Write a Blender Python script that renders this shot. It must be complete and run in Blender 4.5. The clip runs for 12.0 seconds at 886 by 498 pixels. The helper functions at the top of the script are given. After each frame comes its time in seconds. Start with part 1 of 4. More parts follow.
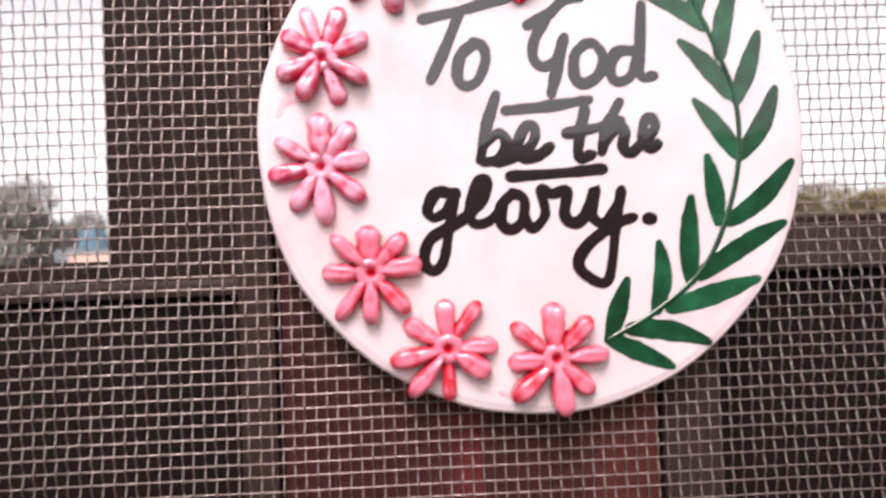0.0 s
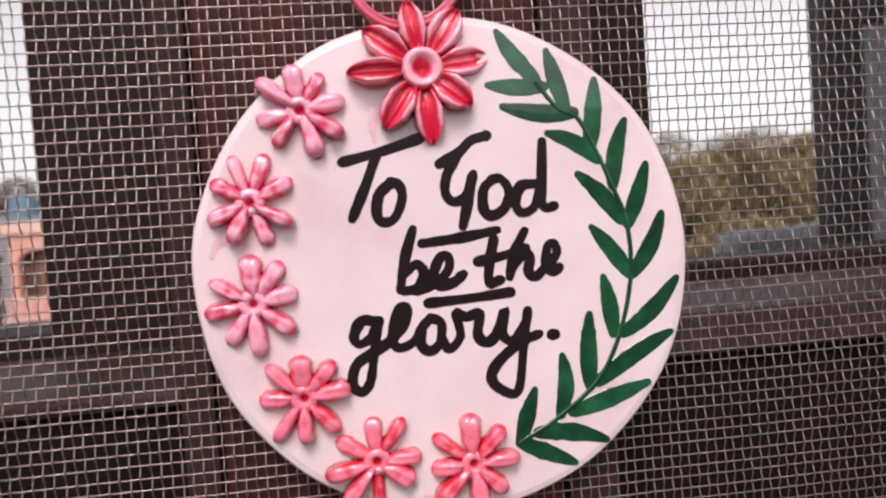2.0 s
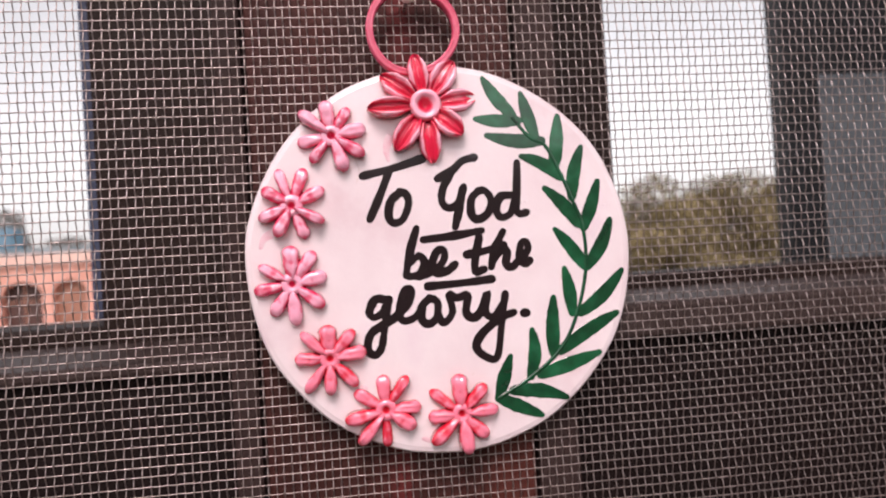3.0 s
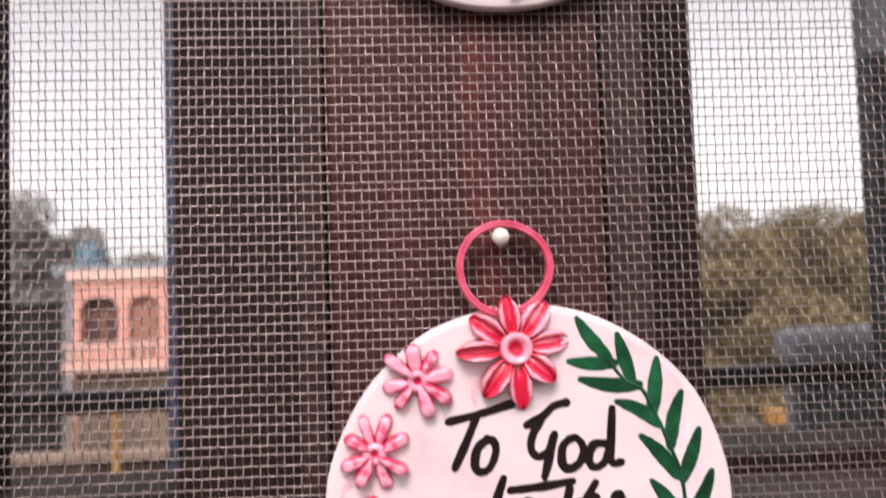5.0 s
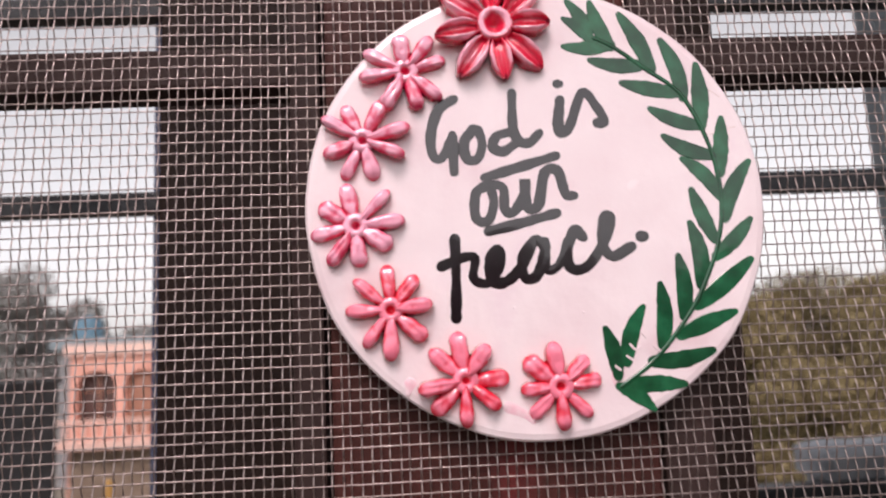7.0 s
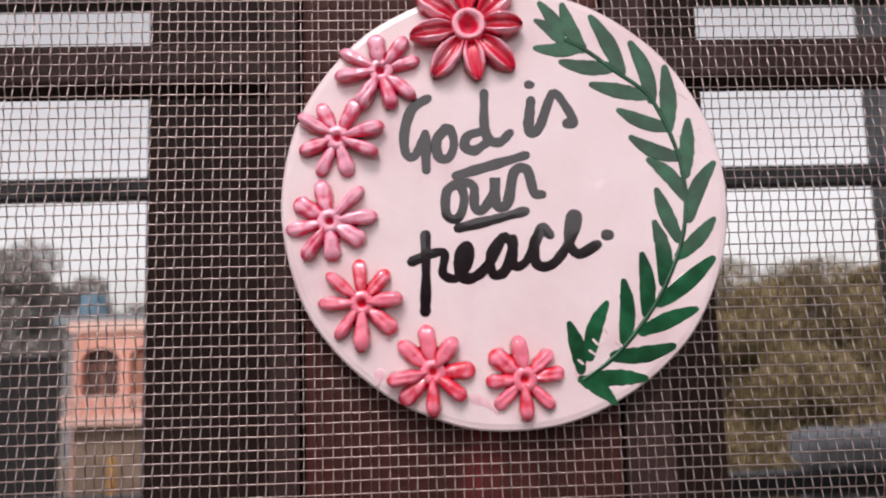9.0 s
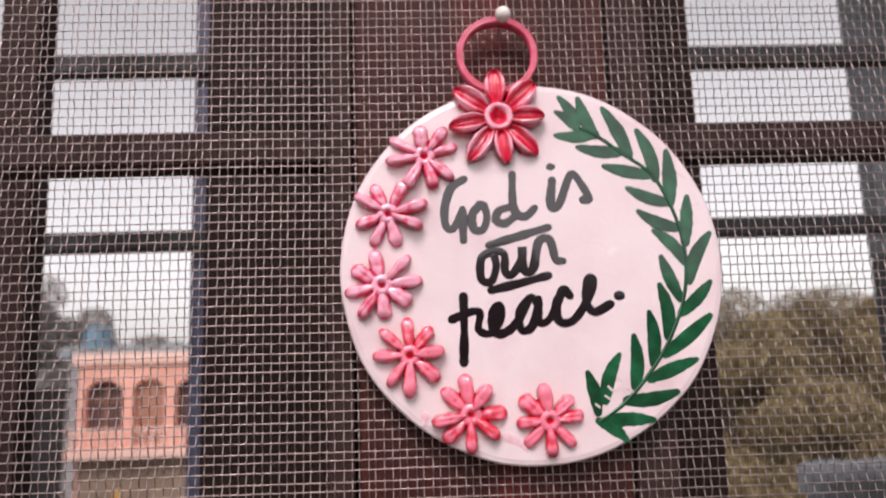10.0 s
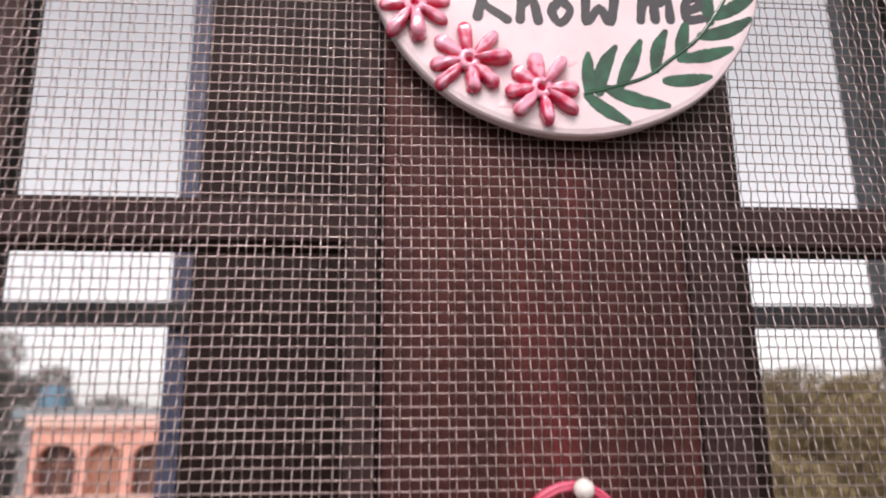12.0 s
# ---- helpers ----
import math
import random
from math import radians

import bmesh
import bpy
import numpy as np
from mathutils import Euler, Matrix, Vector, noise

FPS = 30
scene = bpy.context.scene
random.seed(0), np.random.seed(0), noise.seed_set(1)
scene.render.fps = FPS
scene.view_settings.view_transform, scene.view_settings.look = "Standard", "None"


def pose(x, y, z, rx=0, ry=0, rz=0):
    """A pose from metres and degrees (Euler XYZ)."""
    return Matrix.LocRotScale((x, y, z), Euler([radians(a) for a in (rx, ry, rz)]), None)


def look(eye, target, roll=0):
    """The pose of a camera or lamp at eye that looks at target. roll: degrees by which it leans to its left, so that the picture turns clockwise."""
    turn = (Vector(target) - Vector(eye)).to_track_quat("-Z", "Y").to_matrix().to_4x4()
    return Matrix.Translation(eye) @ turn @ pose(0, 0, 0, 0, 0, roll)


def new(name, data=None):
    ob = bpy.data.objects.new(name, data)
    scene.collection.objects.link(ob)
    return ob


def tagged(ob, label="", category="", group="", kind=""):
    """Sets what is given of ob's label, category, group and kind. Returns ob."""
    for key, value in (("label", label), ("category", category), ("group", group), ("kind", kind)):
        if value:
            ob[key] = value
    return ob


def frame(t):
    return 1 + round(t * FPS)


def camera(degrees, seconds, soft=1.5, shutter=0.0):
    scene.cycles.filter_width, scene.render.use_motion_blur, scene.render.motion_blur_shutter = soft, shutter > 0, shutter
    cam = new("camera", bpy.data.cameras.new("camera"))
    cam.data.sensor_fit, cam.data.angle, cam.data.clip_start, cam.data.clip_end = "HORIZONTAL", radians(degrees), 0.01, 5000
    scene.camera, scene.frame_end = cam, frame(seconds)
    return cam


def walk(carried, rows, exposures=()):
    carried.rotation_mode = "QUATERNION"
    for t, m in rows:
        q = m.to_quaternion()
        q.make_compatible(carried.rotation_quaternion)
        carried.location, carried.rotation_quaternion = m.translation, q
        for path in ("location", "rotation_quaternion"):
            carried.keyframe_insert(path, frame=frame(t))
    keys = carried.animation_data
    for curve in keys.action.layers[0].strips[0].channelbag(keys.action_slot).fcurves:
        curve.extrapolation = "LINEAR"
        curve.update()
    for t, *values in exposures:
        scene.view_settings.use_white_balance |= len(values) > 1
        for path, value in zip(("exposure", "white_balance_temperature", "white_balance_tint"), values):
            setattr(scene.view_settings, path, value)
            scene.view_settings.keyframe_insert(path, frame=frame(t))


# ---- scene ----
cam = camera(62.9, 12.0, soft=2.0, shutter=0.2)
PATH = [
    (0, (-0.00444, -0.14301, 0.12742), (0.03889, 0.85565, 0.15589), -2.25),
    (0.2, (-0.00100, -0.14712, 0.13726), (0.06386, 0.85069, 0.15055), -2.44),
    (0.5, (0.00268, -0.15168, 0.14734), (0.06482, 0.84621, 0.12845), -2.49),
    (0.7, (0.00506, -0.15181, 0.15103), (0.07479, 0.84517, 0.11692), -2.75),
    (1, (0.00522, -0.15128, 0.15394), (0.09179, 0.84449, 0.12324), -3.13),
    (1.2, (0.00266, -0.15065, 0.15415), (0.07595, 0.84660, 0.14346), -3.72),
    (1.5, (-0.00072, -0.14990, 0.15599), (0.08397, 0.84622, 0.13195), -3.93),
    (1.7, (0.00025, -0.14791, 0.15917), (0.11285, 0.84464, 0.11280), -4.12),
    (2, (0.00205, -0.15836, 0.16318), (0.11386, 0.83463, 0.12483), -4.13),
    (2.2, (0.00211, -0.16888, 0.16323), (0.12075, 0.82313, 0.12030), -3.89),
    (2.5, (0.00005, -0.18257, 0.16070), (0.11097, 0.80888, 0.09190), -3.36),
    (2.7, (-0.00604, -0.19343, 0.15271), (0.12776, 0.79757, 0.14869), -3.55),
    (4.3, (-0.00654, -0.21508, 0.17895), (0.07676, 0.78082, 0.21429), -2.24),
    (4.5, (-0.00428, -0.20945, 0.18871), (0.06770, 0.78764, 0.21365), -2.46),
    (4.7, (-0.00538, -0.19994, 0.19756), (0.05912, 0.79797, 0.19266), -2.47),
    (5, (-0.01005, -0.19587, 0.21397), (0.03750, 0.80174, 0.26417), -1.84),
    (5.2, (-0.01466, -0.19628, 0.22432), (0.02913, 0.79922, 0.30842), -2.49),
    (5.5, (-0.02069, -0.19125, 0.24364), (-0.00025, 0.80580, 0.31759), -1.64),
    (5.7, (-0.02169, -0.18774, 0.25359), (-0.00020, 0.80751, 0.34848), -1.32),
    (6, (-0.02146, -0.17956, 0.26752), (0.02004, 0.81506, 0.36247), -1.64),
    (6.2, (-0.01759, -0.17538, 0.27718), (0.03514, 0.81816, 0.37765), -2.06),
    (6.5, (-0.01194, -0.16911, 0.29205), (0.05148, 0.82266, 0.40329), -2.64),
    (6.7, (-0.01267, -0.16791, 0.30282), (0.05471, 0.82390, 0.41135), -2.70),
    (7, (-0.01290, -0.16737, 0.31119), (0.03756, 0.82113, 0.45377), -2.57),
    (7.2, (-0.00917, -0.16899, 0.31071), (0.01504, 0.81550, 0.48450), -2.09),
    (8.8, (-0.00360, -0.17520, 0.31504), (0.01545, 0.81782, 0.43146), -0.74),
    (9, (-0.00515, -0.17373, 0.31332), (0.03941, 0.81821, 0.43194), -1.67),
    (9.2, (-0.00678, -0.17458, 0.31350), (0.05307, 0.81638, 0.43357), -1.97),
    (9.5, (-0.01031, -0.18835, 0.31294), (0.01532, 0.80066, 0.45855), -1.76),
    (9.7, (-0.01198, -0.19725, 0.31326), (0.01387, 0.79084, 0.46496), -1.81),
    (10, (-0.01496, -0.20417, 0.31799), (0.02422, 0.78200, 0.47903), -1.81),
    (10.2, (-0.01784, -0.20579, 0.32833), (0.04070, 0.77503, 0.51426), -1.58),
    (10.5, (-0.02161, -0.20362, 0.35427), (0.02152, 0.77545, 0.55319), -0.92),
    (10.7, (-0.02473, -0.19978, 0.36972), (0.01297, 0.77759, 0.57787), -0.49),
    (11, (-0.02935, -0.20258, 0.38602), (-0.00067, 0.76700, 0.62910), -0.19),
    (11.2, (-0.03073, -0.20412, 0.38965), (-0.00756, 0.76466, 0.63646), -0.21),
    (11.5, (-0.03143, -0.20164, 0.39672), (-0.01279, 0.76520, 0.65142), -0.06),
    (11.7, (-0.03160, -0.19598, 0.40738), (-0.00487, 0.77202, 0.65691), 0.18),
    (12, (-0.03098, -0.16954, 0.43198), (0.04621, 0.79586, 0.68106), -0.47),
]
cam.data.dof.use_dof, cam.data.dof.focus_distance, cam.data.dof.aperture_fstop = True, 0.19, 16.0
walk(cam, [(t, look(eye, target, roll)) for t, eye, target, roll in PATH],
     exposures=[(0, 0.92, 6750, 21), (0.7, 0.60, 6750, 22), (1.5, 0.42, 6750, 22), (2.4, 0.58, 6750, 22), (4.3, 0.66, 6750, 22), (5.4, 0.76, 6750, 22), (7.0, 0.53, 6750, 22), (9.0, 0.33, 6750, 22), (9.6, 0.42, 6750, 22), (10.4, 0.54, 6750, 22), (12.0, 0.68, 6750, 22)])

# ---- light ----
SUN_UP, SUN_TURN = radians(50), radians(192)
world = bpy.data.worlds.new("sky")
scene.world = world
world.use_nodes = True
wn = world.node_tree
sky = wn.nodes.new("ShaderNodeTexSky")
sky.sky_type, sky.sun_disc = "NISHITA", False
sky.sun_elevation, sky.sun_rotation = SUN_UP, SUN_TURN
sky.dust_density, sky.air_density = 2.0, 1.0
haze = wn.nodes.new("ShaderNodeHueSaturation")
haze.inputs["Saturation"].default_value = 0.12
wn.links.new(sky.outputs["Color"], haze.inputs["Color"])
veil = wn.nodes.new("ShaderNodeMixRGB")
veil.blend_type = "MULTIPLY"
veil.inputs["Fac"].default_value, veil.inputs["Color2"].default_value = 1.0, (0.96, 1.0, 0.985, 1)
wn.links.new(haze.outputs["Color"], veil.inputs["Color1"])
wn.links.new(veil.outputs["Color"], wn.nodes["Background"].inputs["Color"])
wn.nodes["Background"].inputs["Strength"].default_value = 0.136
sun = new("hazy_sun", bpy.data.lights.new("hazy_sun", "SUN"))
sun.data.energy, sun.data.angle, sun.data.color = 1.45, radians(24), (1.0, 0.88, 0.85)
# the sun stands behind the camera, over the balcony, a little to the left
sun.matrix_world = look((6.0 * math.cos(SUN_UP) * math.sin(SUN_TURN), 6.0 * math.cos(SUN_UP) * math.cos(SUN_TURN), 6.0 * math.sin(SUN_UP)), (0, 0, 0))


# ---- materials ----
def ramp(nt, fac, stops):
    r = nt.nodes.new("ShaderNodeValToRGB")
    while len(r.color_ramp.elements) < len(stops):
        r.color_ramp.elements.new(0.5)
    for e, (p, c) in zip(r.color_ramp.elements, stops):
        e.position, e.color = p, (*c, 1)
    nt.links.new(fac, r.inputs["Fac"])
    return r.outputs["Color"]


def material(name, stops, scale=20.0, rough=0.6, metal=0.0, bump=0.0, bump_scale=None, detail=6, stretch=(1, 1, 1), vary=0.0, coat=0.0, spec=0.5, dist=0.001, coat_rough=0.12):
    """Noise-driven colour over the stops, a finer noise for relief and gloss, a shift from piece to piece."""
    m = bpy.data.materials.new(name)
    m.use_nodes = True
    nt = m.node_tree
    b = nt.nodes["Principled BSDF"]
    tc = nt.nodes.new("ShaderNodeTexCoord")
    mp = nt.nodes.new("ShaderNodeMapping")
    mp.inputs["Scale"].default_value = stretch
    nt.links.new(tc.outputs["Object"], mp.inputs["Vector"])
    n = nt.nodes.new("ShaderNodeTexNoise")
    n.inputs["Scale"].default_value, n.inputs["Detail"].default_value = scale, detail
    nt.links.new(mp.outputs["Vector"], n.inputs["Vector"])
    col = ramp(nt, n.outputs["Fac"], stops)
    if vary:
        oi = nt.nodes.new("ShaderNodeObjectInfo")
        hs = nt.nodes.new("ShaderNodeHueSaturation")
        mr = nt.nodes.new("ShaderNodeMapRange")
        mr.inputs["To Min"].default_value, mr.inputs["To Max"].default_value = 1 - vary, 1 + vary
        nt.links.new(oi.outputs["Random"], mr.inputs["Value"])
        nt.links.new(mr.outputs["Result"], hs.inputs["Value"])
        nt.links.new(col, hs.inputs["Color"])
        col = hs.outputs["Color"]
    nt.links.new(col, b.inputs["Base Color"])
    b.inputs["Metallic"].default_value = metal
    b.inputs["Specular IOR Level"].default_value = spec
    b.inputs["Coat Weight"].default_value = coat
    b.inputs["Coat Roughness"].default_value = coat_rough
    f = nt.nodes.new("ShaderNodeTexNoise")
    f.inputs["Scale"].default_value, f.inputs["Detail"].default_value = bump_scale or scale * 6, 5
    nt.links.new(mp.outputs["Vector"], f.inputs["Vector"])
    rr = nt.nodes.new("ShaderNodeMapRange")
    rr.inputs["To Min"].default_value, rr.inputs["To Max"].default_value = max(rough - 0.12, 0.02), min(rough + 0.12, 1)
    nt.links.new(f.outputs["Fac"], rr.inputs["Value"])
    nt.links.new(rr.outputs["Result"], b.inputs["Roughness"])
    if bump:
        bp = nt.nodes.new("ShaderNodeBump")
        bp.inputs["Strength"].default_value, bp.inputs["Distance"].default_value = bump, dist
        nt.links.new(f.outputs["Fac"], bp.inputs["Height"])
        nt.links.new(bp.outputs["Normal"], b.inputs["Normal"])
    return m


def petal_paint(name, low, high):
    """Clay painted red; paler pink on raised tops is brushing plus painted-in sky sheen."""
    m = material(name, [(0.3, low), (0.7, low)], 300, 0.16, bump=0.6, bump_scale=250, coat=1.0, dist=0.0011, coat_rough=0.06)
    nt = m.node_tree
    b = nt.nodes["Principled BSDF"]
    tc = nt.nodes.new("ShaderNodeTexCoord")
    sp = nt.nodes.new("ShaderNodeSeparateXYZ")
    nt.links.new(tc.outputs["Generated"], sp.inputs["Vector"])
    no = nt.nodes.new("ShaderNodeTexNoise")
    no.inputs["Scale"].default_value, no.inputs["Detail"].default_value = 230, 5
    nt.links.new(tc.outputs["Object"], no.inputs["Vector"])
    inv = nt.nodes.new("ShaderNodeMath")
    inv.operation = "MULTIPLY_ADD"
    nt.links.new(sp.outputs["Y"], inv.inputs[0])
    inv.inputs[1].default_value, inv.inputs[2].default_value = -1.0, 0.43
    add = nt.nodes.new("ShaderNodeMath")
    add.operation = "MULTIPLY_ADD"
    nt.links.new(no.outputs["Fac"], add.inputs[0])
    add.inputs[1].default_value = 1.25
    nt.links.new(inv.outputs[0], add.inputs[2])
    oi = nt.nodes.new("ShaderNodeObjectInfo")
    add2 = nt.nodes.new("ShaderNodeMath")
    add2.operation = "MULTIPLY_ADD"
    nt.links.new(oi.outputs["Random"], add2.inputs[0])
    add2.inputs[1].default_value = 0.28
    nt.links.new(add.outputs[0], add2.inputs[2])
    nt.links.new(ramp(nt, add2.outputs[0], [(0.70, low), (0.88, tuple(0.6 * a + 0.4 * c for a, c in zip(low, high))), (1.0, high)]), b.inputs["Base Color"])
    return m


def wood(name, dark, light, scale, rough, coat=0.0):
    return material(name, [(0.25, dark), (0.75, light)], scale, rough, spec=0.22, bump=0.25, bump_scale=scale * 5, stretch=(1, 1, 0.06), coat=coat, dist=0.0006)


def mullion_varnish():
    """Red-brown varnish over streaky grain, with a brighter red streak down the middle."""
    m = material("red_brown_varnish", [(0.3, (0.042, 0.0150, 0.0128)), (0.5, (0.070, 0.0215, 0.0178)), (0.70, (0.110, 0.029, 0.022))], 50, 0.6, spec=0.22, bump=0.25, bump_scale=420, stretch=(1, 1, 0.14), dist=0.0006)
    nt = m.node_tree
    b = nt.nodes["Principled BSDF"]
    base = b.inputs["Base Color"].links[0].from_socket
    tc = nt.nodes.new("ShaderNodeTexCoord")
    sp = nt.nodes.new("ShaderNodeSeparateXYZ")
    nt.links.new(tc.outputs["Object"], sp.inputs["Vector"])
    mp = nt.nodes.new("ShaderNodeMapping")
    mp.inputs["Scale"].default_value = (1, 1, 0.12)
    nt.links.new(tc.outputs["Object"], mp.inputs["Vector"])
    no = nt.nodes.new("ShaderNodeTexNoise")
    no.inputs["Scale"].default_value, no.inputs["Detail"].default_value = 70, 4
    nt.links.new(mp.outputs["Vector"], no.inputs["Vector"])
    off = nt.nodes.new("ShaderNodeMath")
    off.operation = "SUBTRACT"
    off.inputs[1].default_value = 0.011
    nt.links.new(sp.outputs["X"], off.inputs[0])
    far = nt.nodes.new("ShaderNodeMath")
    far.operation = "ABSOLUTE"
    nt.links.new(off.outputs[0], far.inputs[0])
    band = nt.nodes.new("ShaderNodeMapRange")
    band.inputs["From Min"].default_value, band.inputs["From Max"].default_value = 0.014, 0.002
    nt.links.new(far.outputs[0], band.inputs["Value"])
    # noise mask that breaks the red streak into patches
    worn = nt.nodes.new("ShaderNodeMapRange")
    worn.inputs["From Min"].default_value, worn.inputs["From Max"].default_value = 0.42, 0.72
    nt.links.new(no.outputs["Fac"], worn.inputs["Value"])
    both = nt.nodes.new("ShaderNodeMath")
    both.operation = "MULTIPLY"
    nt.links.new(band.outputs["Result"], both.inputs[0])
    nt.links.new(worn.outputs["Result"], both.inputs[1])
    mix = nt.nodes.new("ShaderNodeMixRGB")
    mix.inputs["Color2"].default_value = (0.23, 0.032, 0.034, 1)
    nt.links.new(both.outputs[0], mix.inputs["Fac"])
    nt.links.new(base, mix.inputs["Color1"])
    nt.links.new(mix.outputs["Color"], b.inputs["Base Color"])
    return m


